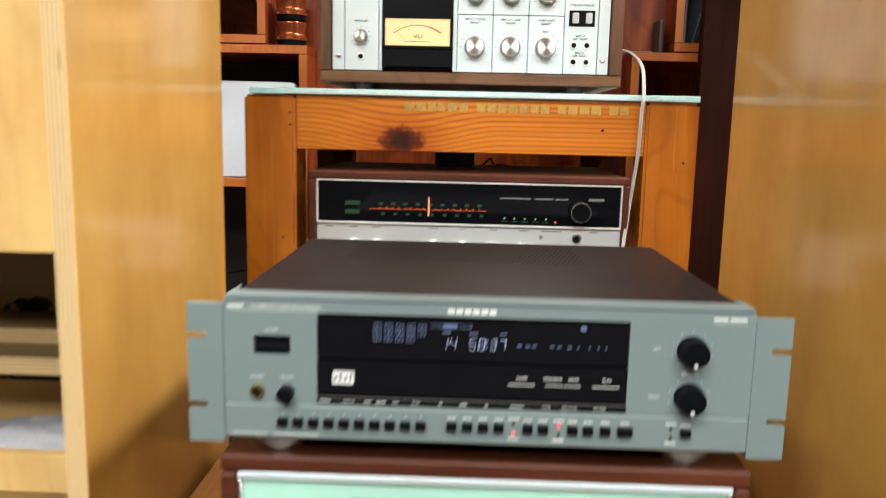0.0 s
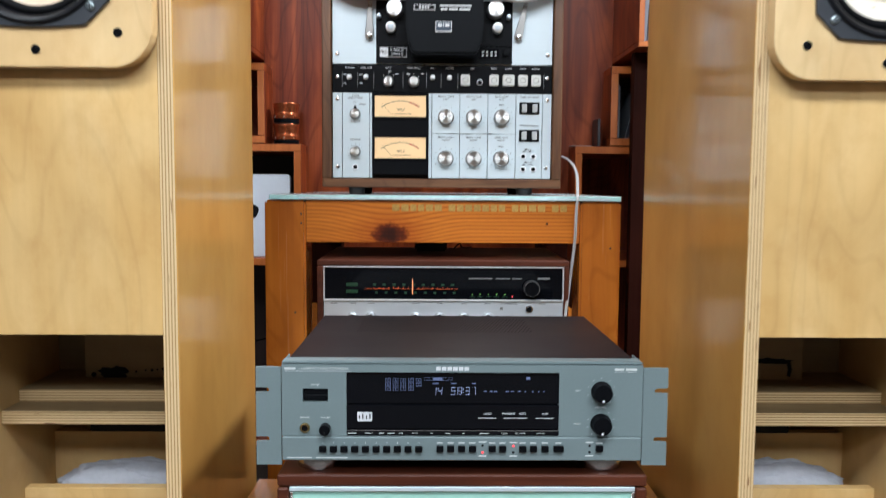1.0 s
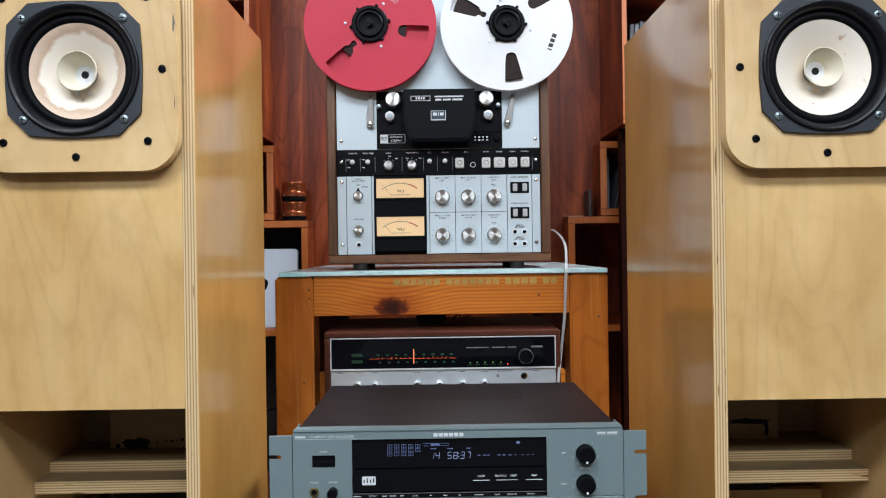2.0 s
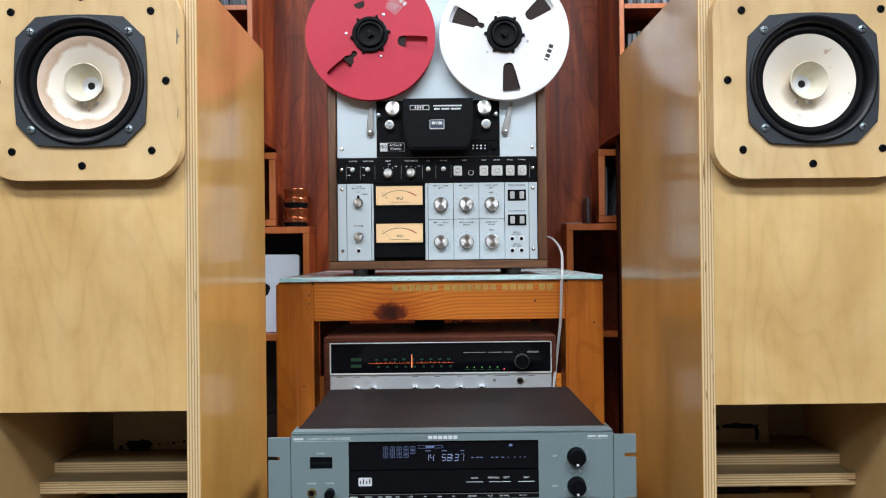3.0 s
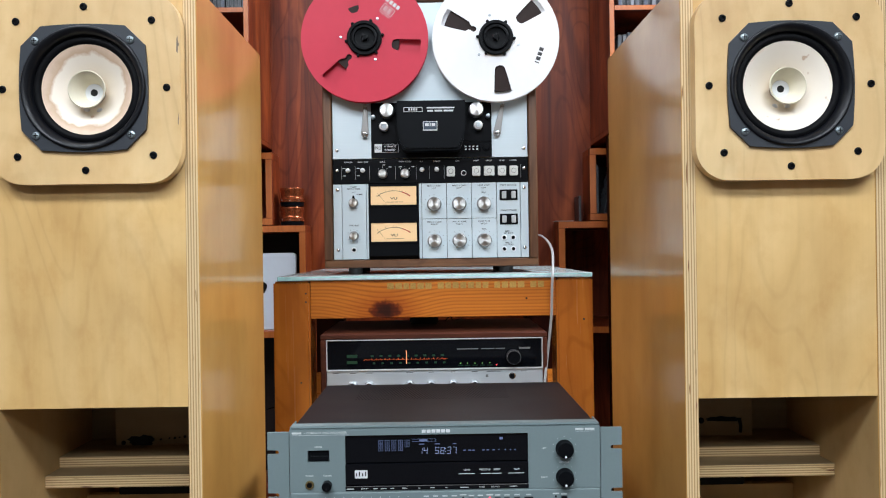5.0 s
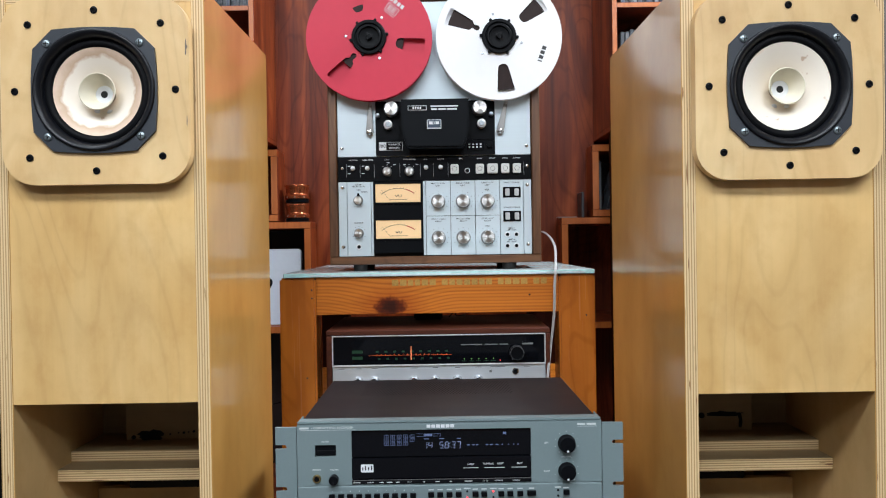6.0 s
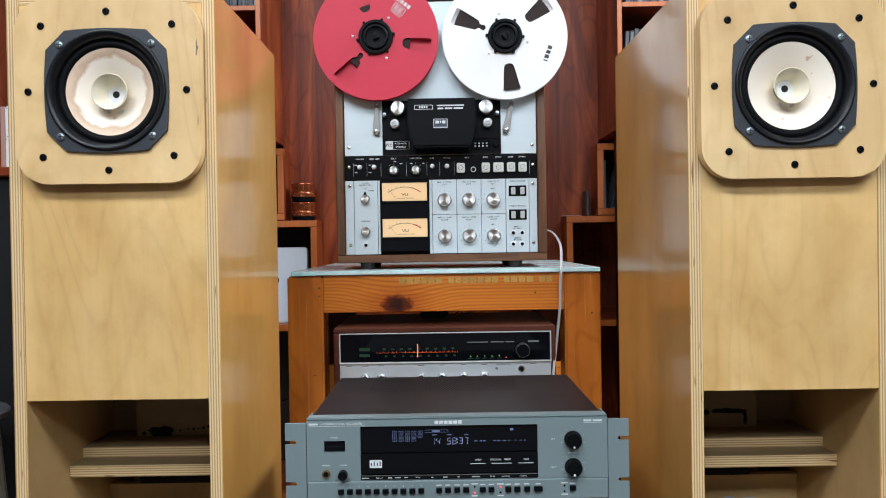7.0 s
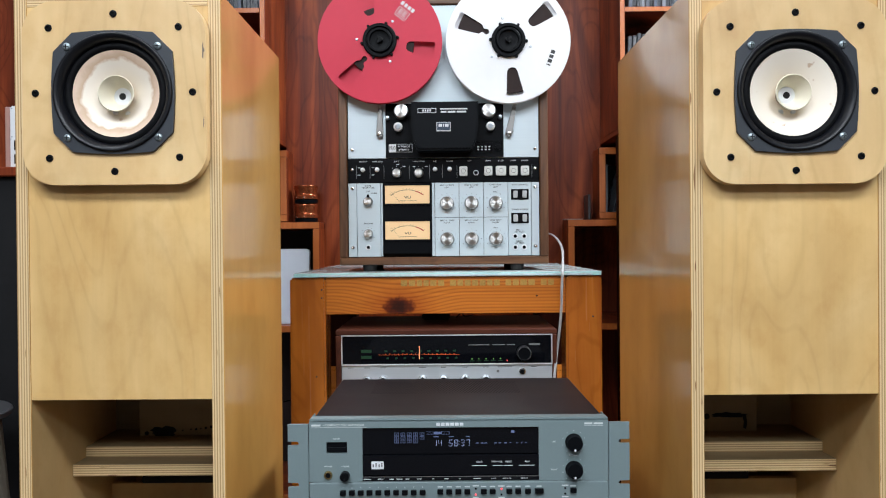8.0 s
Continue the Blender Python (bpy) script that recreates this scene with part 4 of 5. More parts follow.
SPUN = plain("spun_cap", (0.74, 0.73, 0.71), 0.30, metal=1.0, var=0.05, scale=500, bump=0.05)
sbs = SPUN.node_tree.nodes["Principled BSDF"]
tn = SPUN.node_tree.nodes.new("ShaderNodeTangent")
tn.direction_type, tn.axis = "RADIAL", "Y"
SPUN.node_tree.links.new(tn.outputs[0], sbs.inputs["Tangent"])
sbs.inputs["Anisotropic"].default_value = 0.85
KNURL = plain("knurled_aluminium", (0.34, 0.335, 0.33), 0.35, metal=0.9, var=0.10, scale=500, bump=0.2)
for me in (knob, small_knob):
    me.materials[0] = KNURL
cap = finish(lathe([(0.0134, 0.0132), (0.0133, 0.0152), (0.0126, 0.0160), (0.0122, 0.0160), (0.0004, 0.0161)], 40), SPUN, 35)
small_cap = finish(lathe([(0.0084, 0.0112), (0.0083, 0.0130), (0.0078, 0.0136), (0.0004, 0.0137)], 32), SPUN, 35)


def knob_at(me, x, z, r, n=11, y=AY, ink=True):
    kn = place("knob", me, deck, (x, y, z), "turned aluminium knob")
    place("cap", cap if me is knob else small_cap, kn, (x, y, z), "bright spun cap")
    if ink:
        for i in range(n):
            a = radians(-60 + 300 * i / (n - 1))
            place("dial_mark", tick, kn, (x + r * math.cos(a), AY, z + r * math.sin(a)), "", (0, -a + math.pi / 2, 0))
    return kn


for x in (0.0295, 0.0830, 0.1362):
    for z in (0.8555, 0.7770):
        knob_at(knob, x, z, 0.0215)
knob_at(small_knob, -0.1435, 0.7895, 0.0145)
sel = knob_at(small_knob, -0.1435, 0.8605, 0.015, 3)
part("pointer", prism([(-0.1485, 0.8665), (-0.1385, 0.8665), (-0.1425, 0.8765), (-0.1445, 0.8765)], AY - 0.003, AY), BLACK, sel, "black pointer")

jack = finish(lathe([(0.0058, 0), (0.0058, 0.0014), (0.005, 0.0022), (0.0034, 0.0022), (0.0032, -0.002), (0.0002, -0.002)], 20), BRIGHT, 40)
jack_in = finish(lathe([(0.0038, 0.0), (0.0038, 0.0024)], 16), BLACK)
for x, z in ((-0.1435, 0.7598), (0.1785, 0.782), (0.198, 0.782), (0.1785, 0.7575), (0.198, 0.7575)):
    j = place("jack_socket", jack, deck, (x, AY, z), "chrome jack socket")
    place("jack_hole", jack_in, j, (x, AY, z))

# slide switches
for z in (0.8735, 0.8215):
    sw = part("switch_plate", block(0.1700, 0.2085, AY - 0.0015, AY + 0.001, z - 0.0115, z + 0.0115, 0.0005), BLACK, deck, "black switch plate")
    for x in (0.1795, 0.1995):
        part("rocker", block(x - 0.0048, x + 0.0048, AY - 0.005, AY - 0.001, z - 0.0078, z + 0.0078, 0.0012), plain("grey_rocker", (0.40, 0.41, 0.42), 0.35), sw, "grey rocker")

# printed words on the plates
H = 0.0029
for words, x, z, s in (("TAPE", -0.143, 0.8945, 1.5), ("SELECTOR", -0.143, 0.8905, 1.4), ("3.3.7", -0.143, 0.883, 1.0), ("NORMAL", -0.130, 0.8787, 0.8), ("PHONE", -0.143, 0.812, 1.4),
                       ("MIC-1 / DIN", 0.0295, 0.8948, 1.4), ("LEFT", 0.0295, 0.8896, 1.2), ("MIC-2 / LINE", 0.083, 0.8948, 1.3), ("LEFT", 0.083, 0.8896, 1.2),
                       ("LINE OUT", 0.1362, 0.8948, 1.4), ("LEFT", 0.1362, 0.8896, 1.2), ("MIC-1 / DIN", 0.0295, 0.8175, 1.4), ("RIGHT", 0.0295, 0.8123, 1.2),
                       ("MIC-2 / LINE", 0.083, 0.8175, 1.3), ("RIGHT", 0.083, 0.8123, 1.2), ("LINE OUT", 0.1362, 0.8175, 1.4), ("RIGHT", 0.1362, 0.8123, 1.2),
                       ("MAX.", 0.1362, 0.8795, 1.0), ("MAX.", 0.1362, 0.801, 1.0),
                       ("TAPE  SOURCE", 0.189, 0.8945, 1.25), ("2TRACK 4TRACK", 0.189, 0.8405, 1.1), ("MIC-1", 0.188, 0.7955, 1.3), ("LEFT  RIGHT", 0.188, 0.7912, 0.9),
                       ("MIC-2", 0.188, 0.7708, 1.3), ("LEFT  RIGHT", 0.188, 0.7665, 0.9)):
    lettering("caption", words, H, INK, deck, (x, AY - 0.0002, z), stretch=s)

# black band: toggles, selectors and white buttons
toggle = finish(lathe([(0.005, 0), (0.005, 0.002), (0.0034, 0.003), (0.0034, 0.009), (0.003, 0.0098), (0.0002, 0.01)], 16), BRIGHT, 40)
for x in (-0.1545, -0.123, 0.004, 0.036):
    place("toggle", toggle, deck, (x, AY - 0.001, 0.930), "chrome toggle")
for x in (-0.080, -0.032):
    kn = place("selector", small_knob, deck, (x, AY - 0.001, 0.922), "turned aluminium selector")
    place("cap", small_cap, kn, (x, AY - 0.001, 0.922), "bright spun cap")
    for a in (50, 90, 130):
        a = radians(a)
        part("dial_mark", block(x + 0.0145 * math.cos(a) - .0005, x + 0.0145 * math.cos(a) + .0005, AY - 0.0013, AY - 0.001, 0.922 + 0.0145 * math.sin(a) - 0.001, 0.922 + 0.0145 * math.sin(a) + 0.001, 0), WHITE_INK, kn)
for x, w in ((0.066, 0.0175), (0.1205, 0.0175), (0.148, 0.0225), (0.1755, 0.0175), (0.2005, 0.0175)):
    bt = part("button", block(x - w / 2, x + w / 2, AY - 0.009, AY - 0.001, 0.9145, 0.9355, 0.0015, 2), BUTTON, deck, "ivory push button")
    part("ring_mark", lathe([(0.0052, 0), (0.0052, 0.0002), (0.0045, 0.0002), (0.0045, 0)], 24, at=(x, AY - 0.009, 0.925), cap=False), SEAM, bt)
rl = part("record_lamp", lathe([(0.0058, 0), (0.0058, 0.002), (0.0048, 0.0026), (0.0042, 0.001)], 20, at=(0.0935, AY - 0.001, 0.9215)), BRIGHT, deck, "ringed record lamp", 40)
part("lens", lathe([(0.0043, 0), (0.0043, 0.0018)], 16, at=(0.0935, AY - 0.001, 0.9215)), BLACK, rl)
DIVIDER = plain("grey_divider_print", (0.26, 0.27, 0.28), 0.5, bump=0)
for x in (-0.168, -0.1385, -0.108, -0.0525, -0.008, 0.020, 0.052, 0.216):
    part("divider", block(x - .0003, x + .0003, AY - 0.0013, AY - 0.001, 0.910, 0.939, 0), DIVIDER, deck)
for words, x in (("POWER", -0.1535), ("REEL SIZE", -0.122), ("E.R.T", -0.080), ("TAPE SPEED", -0.032), ("REC", 0.080), ("REW", 0.1205), ("STOP", 0.148), ("FWD", 0.1755), ("F.FWD", 0.2005), ("A.R.", 0.004), ("PAUSE", 0.036)):
    lettering("caption", words, 0.0026, WHITE_INK, deck, (x, AY - 0.0012, 0.9475), stretch=1.4)
for x, z in ((-0.1655, 0.934), (-0.1655, 0.918), (-0.135, 0.934), (-0.135, 0.918), (-0.0805, 0.9405), (-0.067, 0.936), (-0.045, 0.936), (-0.018, 0.936)):
    part("small_print", block(x, x + 0.006, AY - 0.0013, AY - 0.001, z, z + 0.0013, 0), WHITE_INK, deck)

# head block
part("head_plate", prism(rounded(-0.1035, 0.1545, 0.9555, 1.0735, 0.002, 3), AY - 0.002, AY + 0.001), BLACK, deck, "black head plate")
part("plate_ridge", block(-0.1035, 0.1545, AY - 0.0035, AY - 0.0015, 0.988, 0.9895, 0.0004), BLACK, deck)
out = [(-0.046, 1.0705), (0.0975, 1.0705), (0.0975, 1.018), (0.0935, 0.990), (0.0865, 0.971), (0.080, 0.9665), (-0.0285, 0.9665), (-0.035, 0.971), (-0.042, 0.990), (-0.046, 1.018)]
cover = part("head_cover", prism(out, AY - 0.045, AY - 0.002, 0.004, seg=2), plain("black_moulded_cover", (0.0035, 0.0045, 0.006), 0.42, var=0.1, spec=0.09), deck, "black moulded head cover", 30)
part("nameplate", block(-0.0315, 0.008, AY - 0.0458, AY - 0.0448, 1.0460, 1.0560, 0.0003), WHITE_INK, cover)
part("nameplate_field", block(-0.0303, 0.0068, AY - 0.0462, AY - 0.0456, 1.0472, 1.0548, 0), BLACK, cover)
for i in range(4):
    part("nameplate_bar", block(-0.0215 + i * 0.0050, -0.0183 + i * 0.0050, AY - 0.0464, AY - 0.0461, 1.0487, 1.0533, 0), WHITE_INK, cover)
for x0, x1, z0, z1 in ((0.0165, 0.0745, 1.0529, 1.0557), (0.018, 0.030, 1.0463, 1.0498), (0.033, 0.049, 1.0463, 1.0498), (0.052, 0.072, 1.0463, 1.0498)):
    part("name_bar", block(x0, x1, AY - 0.0456, AY - 0.0448, z0, z1, 0), WHITE_INK, cover)
part("badge", block(0.0085, 0.0385, AY - 0.046, AY - 0.0448, 1.0065, 1.0260, 0.0004), WHITE_INK, cover, "silver badge")
part("badge_field", block(0.0098, 0.0372, AY - 0.0464, AY - 0.0458, 1.0090, 1.0250, 0), plain("navy_badge", (0.03, 0.05, 0.08), 0.3), cover)
for x0, x1 in ((0.0128, 0.0205), (0.0225, 0.0245), (0.0265, 0.0342)):
    part("badge_bar", block(x0, x1, AY - 0.0467, AY - 0.0463, 1.0160, 1.0220, 0), WHITE_INK, cover)
idler = finish(lathe([(0.0162, 0), (0.0162, 0.003), (0.0155, 0.004), (0.0153, 0.020), (0.0140, 0.021)], 40), KNURL, 35)
idler_cap = finish(lathe([(0.0147, 0.0200), (0.0146, 0.0214), (0.0138, 0.0220), (0.0004, 0.0221)], 40), SPUN, 35)
for x in (-0.0685, 0.1215):
    kn = place("reel_knob", idler, deck, (x, AY - 0.002, 1.055), "turned aluminium idler")
    place("cap", idler_cap, kn, (x, AY - 0.002, 1.055), "bright spun cap")
for x in (-0.0755, 0.1255):
    ro = part("guide_roller", lathe([(0.0098, 0), (0.0098, 0.014), (0.0088, 0.0155), (0.0062, 0.0158)], 32, at=(x, AY - 0.002, 1.0215)), KNOB_SIDE, deck, "aluminium guide roller", 35)
    part("roller_cap", lathe([(0.0058, 0.012), (0.0058, 0.0165), (0.0048, 0.0172), (0.0024, 0.0172), (0.0022, 0.0162)], 24, at=(x, AY - 0.002, 1.0215)), STEEL, ro, "steel cap", 35)
for x in (-0.098, 0.1465):
    part("guide_pin", lathe([(0.0046, 0), (0.0046, 0.012), (0.0036, 0.0135), (0.0003, 0.014)], 20, at=(x, AY - 0.002, 1.0420)), STEEL, deck, "steel guide pin", 35)
for (xa, za), (xb, zb) in (((-0.1145, 1.067), (-0.116, 1.0065)), ((0.1785, 1.066), (0.1655, 1.0055))):
    out = []
    d = math.atan2(za - zb, xa - xb)
    for i in range(9):
        a = d - math.pi / 2 + math.pi * i / 8
        out.append((xa + 0.0038 * math.cos(a), za + 0.0038 * math.sin(a)))
    for i in range(9):
        a = d + math.pi / 2 + math.pi * i / 8
        out.append((xb + 0.0080 * math.cos(a), zb + 0.0080 * math.sin(a)))
    arm = part("tension_arm", prism(out, AY - 0.008, AY - 0.005, 0.0006), plain("satin_arm", (0.30, 0.29, 0.28), 0.35, 0.8), deck, "satin metal tension arm")
    part("pivot", lathe([(0.0056, -0.003), (0.0056, 0.003), (0.004, 0.0045), (0.0003, 0.005)], 24, at=(xb, AY - 0.008, zb)), CHROME, arm, "chrome pivot", 35)
    part("tape_pin", lathe([(0.0036, -0.008), (0.0036, 0.010), (0.0002, 0.012)], 20, at=(xa, AY - 0.008, za)), STEEL, arm, smooth=35)
pro = part("badge_plate", block(-0.0965, -0.0452, AY - 0.0035, AY - 0.002, 0.9675, 0.9855, 0.0003), WHITE_INK, deck, "black and white badge")
part("badge_field", block(-0.0808, -0.0460, AY - 0.0039, AY - 0.0033, 0.9683, 0.9847, 0), BLACK, pro)
lettering("caption", "PRO", 0.0070, INK, pro, (-0.0888, AY - 0.0037, 0.9765), stretch=0.72)
lettering("caption", "4-TRACK", 0.0036, WHITE_INK, pro, (-0.0634, AY - 0.0041, 0.9800), stretch=1.25)
lettering("caption", "STEREO", 0.0036, WHITE_INK, pro, (-0.0634, AY - 0.0041, 0.9727), stretch=1.25)
cnt = part("tape_counter", block(0.094, 0.130, AY - 0.005, AY - 0.002, 0.9655, 0.9835, 0.0008), GLOSS_BLACK, deck, "black tape counter window")
for i in range(4):
    for z in (0.9705, 0.9765):
        part("digit_bar", block(0.0968 + i * 0.0082, 0.1005 + i * 0.0082, AY - 0.0053, AY - 0.005, z, z + 0.0028, 0), WHITE_INK, cnt)
part("reset_knob", lathe([(0.0068, 0), (0.0068, 0.006), (0.0058, 0.0068), (0.0004, 0.007)], 24, at=(0.1425, AY - 0.002, 0.9765)), BLACK, deck, "black reset button", 35)


# ---- reels ----
def reel(x, z, first, material, pack, label, slot):
    """A metal tape reel: two flanges with three windows, tape between, hub."""
    y, R = AY - 0.036, 0.1335
    rl = thing("tape_reel", (x, y, z), label, "tape reel", "pair of tape reels")

    def window(a, notch):
        pts = []
        c, s = math.cos(a), math.sin(a)
        prof = [(0.059, -0.007), (0.0575, 0.0), (0.059, 0.007), (0.064, 0.0105), (0.080, 0.0135), (0.100, 0.0165), (0.114, 0.0185)]
        prof += [(0.1185 * math.cos(t), 0.1185 * math.sin(t)) for t in (0.14, 0.07, 0.0, -0.07, -0.14)]
        prof += [(0.114, -0.0185), (0.100, -0.0165), (0.080, -0.0135), (0.064, -0.0105)]
        if notch:
            prof[:3] = [(0.0600, -0.0052), (0.0560, -0.0042), (0.0530, -0.0056), (0.0480, -0.0058), (0.0452, -0.0030), (0.0445, 0.0), (0.0452, 0.0030), (0.0480, 0.0058), (0.0530, 0.0056), (0.0560, 0.0042), (0.0600, 0.0052)]
        for u, w in prof:
            pts.append((x + u * c - w * s, z + u * s + w * c))
        return pts
    wins = [window(radians(first + 120 * i), i == 1) for i in range(3)]
    part("front_flange", sheet(circle(x, z, R, 96), wins, y - 0.0009, y + 0.0009), material, rl)
    part("back_flange", lathe([(R, -0.0150), (R, -0.0135)], 96, at=(x, y, z)), material, rl)
    part("tape_pack", lathe([(pack, -0.0133), (pack, -0.0040)], 96, at=(x, y, z)), TAPE, rl, "dark brown tape pack", 40)
    hub = part("hub", lathe([(0.0365, -0.0005), (0.0365, 0.006), (0.035, 0.0075), (0.030, 0.0075), (0.0292, 0.004), (0.0265, 0.0035), (0.0262, 0.009), (0.0252, 0.010), (0.0215, 0.010),
                             (0.0205, 0.005), (0.012, 0.0035), (0.0065, 0.004), (0.006, 0.010), (0.0052, 0.0112), (0.0003, 0.0115)], 56, at=(x, y - 0.001, z)), BLACK, rl, "black hub adapter", 30)
    for i in range(6):
        a = radians(first + 20 + 60 * i)
        part("tab", lathe([(0.0032, 0.001), (0.0032, 0.0055), (0.0022, 0.0065)], 12, at=(x + 0.0385 * math.cos(a), y - 0.001, z + 0.0385 * math.sin(a))), BLACK, hub, smooth=40)
    for i in range(3):
        a = radians(first + 60 + 120 * i + slot * 0.06)
        part("hub_screw", lathe([(0.0029, 0), (0.0027, 0.0010), (0.001, 0.0013)], 14, at=(x + 0.0495 * math.cos(a), y - 0.0009, z + 0.0495 * math.sin(a))), STEEL, rl, "small bright screw", 40)
    for i in range(3):
        a = radians(first + 10 + 120 * i)
        part("spindle_key", block(x + 0.006 * math.cos(a) - .0012, x + 0.006 * math.cos(a) + .0012, y - 0.0145, y - 0.011, z + 0.006 * math.sin(a) - .003, z + 0.006 * math.sin(a) + .003, 0.0004), BLACK_MATT, hub)
    return rl


def printed(rl, x, z, ang, r, turn, items, material):
    """Plain bars in place of a brand, in a frame turned on the reel."""
    a, t = radians(ang), radians(turn)
    ox, oz = x + r * math.cos(a), z + r * math.sin(a)
    for u0, u1, w0, w1 in items:
        q = [(u0, w0), (u1, w0), (u1, w1), (u0, w1)]
        part("printed_bar", prism([(ox + u * math.cos(t) - w * math.sin(t), oz + u * math.sin(t) + w * math.cos(t)) for u, w in q], AY - 0.0373, AY - 0.0369), material, rl)


LX, LZ, XR, ZR = -0.1115, 1.2028, 0.1637, 1.2005
red = reel(LX, LZ, 109, RED_REEL, 0.073, "red metal tape reel, nearly empty, on the deck", 120)
white = reel(XR, ZR, 37, WHITE_REEL, 0.111, "white metal tape reel full of brown tape", 120)
box = [(-0.014, 0.014, 0.0075, 0.0085), (-0.014, 0.014, -0.0085, -0.0075), (-0.014, -0.013, -0.0085, 0.0085), (0.013, 0.014, -0.0085, 0.0085)]
for u in (-0.009, 0.001):
    box += [(u, u + 0.0022, -0.005, 0.005), (u, u + 0.008, 0.003, 0.005), (u, u + 0.007, -0.001, 0.001), (u, u + 0.008, -0.005, -0.003)]
box += [(-0.016 + i * 0.009, -0.0095 + i * 0.009, 0.0125, 0.021) for i in range(4)]
box += [(-0.013, 0.013, -0.0125, -0.0115)]
printed(red, LX, LZ, 50, 0.077, -38, box, WHITE_INK)
printed(white, XR, ZR, -24, 0.0985, -110, [(-0.020, -0.0125, -0.0045, 0.0045), (-0.0095, -0.0025, -0.0045, 0.0045), (0.0005, 0.008, -0.0045, 0.0045), (0.0115, 0.0140, -0.0045, 0.0045)], INK)

# ---- disc recorder ----
SF = 0.573
LED_BLUE = glow("pale_blue_segments", (0.32, 0.38, 0.60), 0.75)
LED_DIM = glow("dim_blue_segments", (0.085, 0.11, 0.21), 0.55)
LED_RED = glow("red_lamp", (0.9, 0.07, 0.08), 1.0)
PALE_PRINT = plain("pale_print", (0.52, 0.56, 0.56), 0.5, bump=0)
rec = thing("disc_recorder", (0.041, 0.74, 0.378), "grey-green rack disc recorder standing on a receiver", "disc recorder")
face = part("front_plate", sheet([(-0.1698, 0.4315), (0.2523, 0.4315), (0.2523, 0.5165), (-0.1698, 0.5165)],
                                 [[(-0.0945, 0.4325), (0.1545, 0.4325), (0.1545, 0.5075), (-0.0945, 0.5075)], [(-0.1455, 0.472), (-0.116, 0.472), (-0.116, 0.488), (-0.1455, 0.488)]], SF, SF + 0.018), ENAMEL_GREY, rec, "grey-green front plate")
part("lower_strip", block(-0.1698, 0.2523, SF - 0.0015, SF + 0.018, 0.4025, 0.4308, 0.0012), ENAMEL_GREY, rec)
part("top_edge", block(-0.1698, 0.2523, SF + 0.0005, SF + 0.022, 0.5167, 0.5205, 0.0015, 2), ENAMEL_GREY, rec)
for s, x_in, x_out in ((1, -0.1712, -0.2005), (-1, 0.2537, 0.2830)):
    out = [(x_in, 0.396), (x_out, 0.396)]
    for z in (0.427, 0.4855):
        out += [(x_out, z - 0.003)] + [(x_out + s * 0.0125 + s * 0.003 * math.cos(a), z + 0.003 * math.sin(a)) for a in (-1.2, -0.6, 0, 0.6, 1.2)] + [(x_out, z + 0.003)]
    out += [(x_out, 0.5125), (x_in, 0.5125)]
    part("rack_ear", prism(out, SF + 0.003, SF + 0.008), ENAMEL_GREY, rec, "slotted rack ear")
lid = part("lid", block(-0.168, 0.2505, SF + 0.0225, 0.912, 0.404, 0.5178, 0.003), LID, rec, "dark brown metal lid")
for x0, x1 in ((-0.1699, -0.1682), (0.2507, 0.2524)):
    part("side_cheek", block(x0, x1, SF + 0.0225, 0.62, 0.40, 0.519, 0.0006), ENAMEL_GREY, rec)
b = bmesh.new()
for j in range(12):
    for i in range(48):
        x, y = -0.10 + i * 0.0052 + (0.0026 if j % 2 else 0), 0.772 + j * 0.0095
        vs = [b.verts.new((x + 0.0013 * math.cos(a), y + 0.0034 * math.sin(a), 0.51795)) for a in [math.pi * q / 3 for q in range(6)]]
        b.faces.new(vs)
tagged(part("vent_holes", b, BLACK_MATT, lid), "dark rows of vent holes", kind="stuff")
for x in (-0.133, 0.214):
    for y in (0.62, 0.87):
        part("foot", lathe([(0.022, 0.0), (0.026, 0.001), (0.027, 0.010), (0.025, 0.016), (0.022, 0.0220)], 32, "z", (x, y, 0.3817)), CHROME, rec, "silver foot", 40)

# display window and tray
win = part("display_window", block(-0.0945, 0.1545, SF + 0.0035, SF + 0.010, 0.4695, 0.5075, 0.0004), GLOSS_BLACK, rec, "glossy black display window")
tray = part("disc_tray", block(-0.0945, 0.1545, SF + 0.0010, SF + 0.008, 0.4395, 0.4685, 0.0008), GLOSS_BLACK, rec, "glossy black disc tray")
strip = part("legend_strip", block(-0.0945, 0.1545, SF - 0.0010, SF + 0.008, 0.4325, 0.4388, 0.0006), GLOSS_BLACK, rec)
# thin bright bar painting a reflection along the strip's top edge
part("strip_highlight", block(-0.0940, 0.1540, SF - 0.0014, SF - 0.0008, 0.4382, 0.4390, 0), plain("painted_glint", (0.35, 0.36, 0.37), 0.25, 0.8), strip)
for i, w in enumerate((0.010, 0.008, 0.006, 0.008, 0.005, 0.006, 0.003, 0.006, 0.003, 0.011, 0.007, 0.011, 0.010)):
    x = (-0.0880, -0.0685, -0.0535, -0.0425, -0.0310, -0.0145, 0.0055, 0.0240, 0.0425, 0.0670, 0.0905, 0.1090, 0.1335)[i]
    words = {1: "DISPLAY", 5: "SCAN", 10: "PAUSE", 11: "REC MUTE", 12: "RECORD"}.get(i)
    if words:
        lettering("legend", words, 0.0016, PALE_PRINT, strip, (x, SF - 0.0011, 0.4353), stretch=1.1)
    else:
        part("legend_bar", block(x - w / 2, x + w / 2, SF - 0.0014, SF - 0.0009, 0.4348, 0.4358, 0), PALE_PRINT, strip)
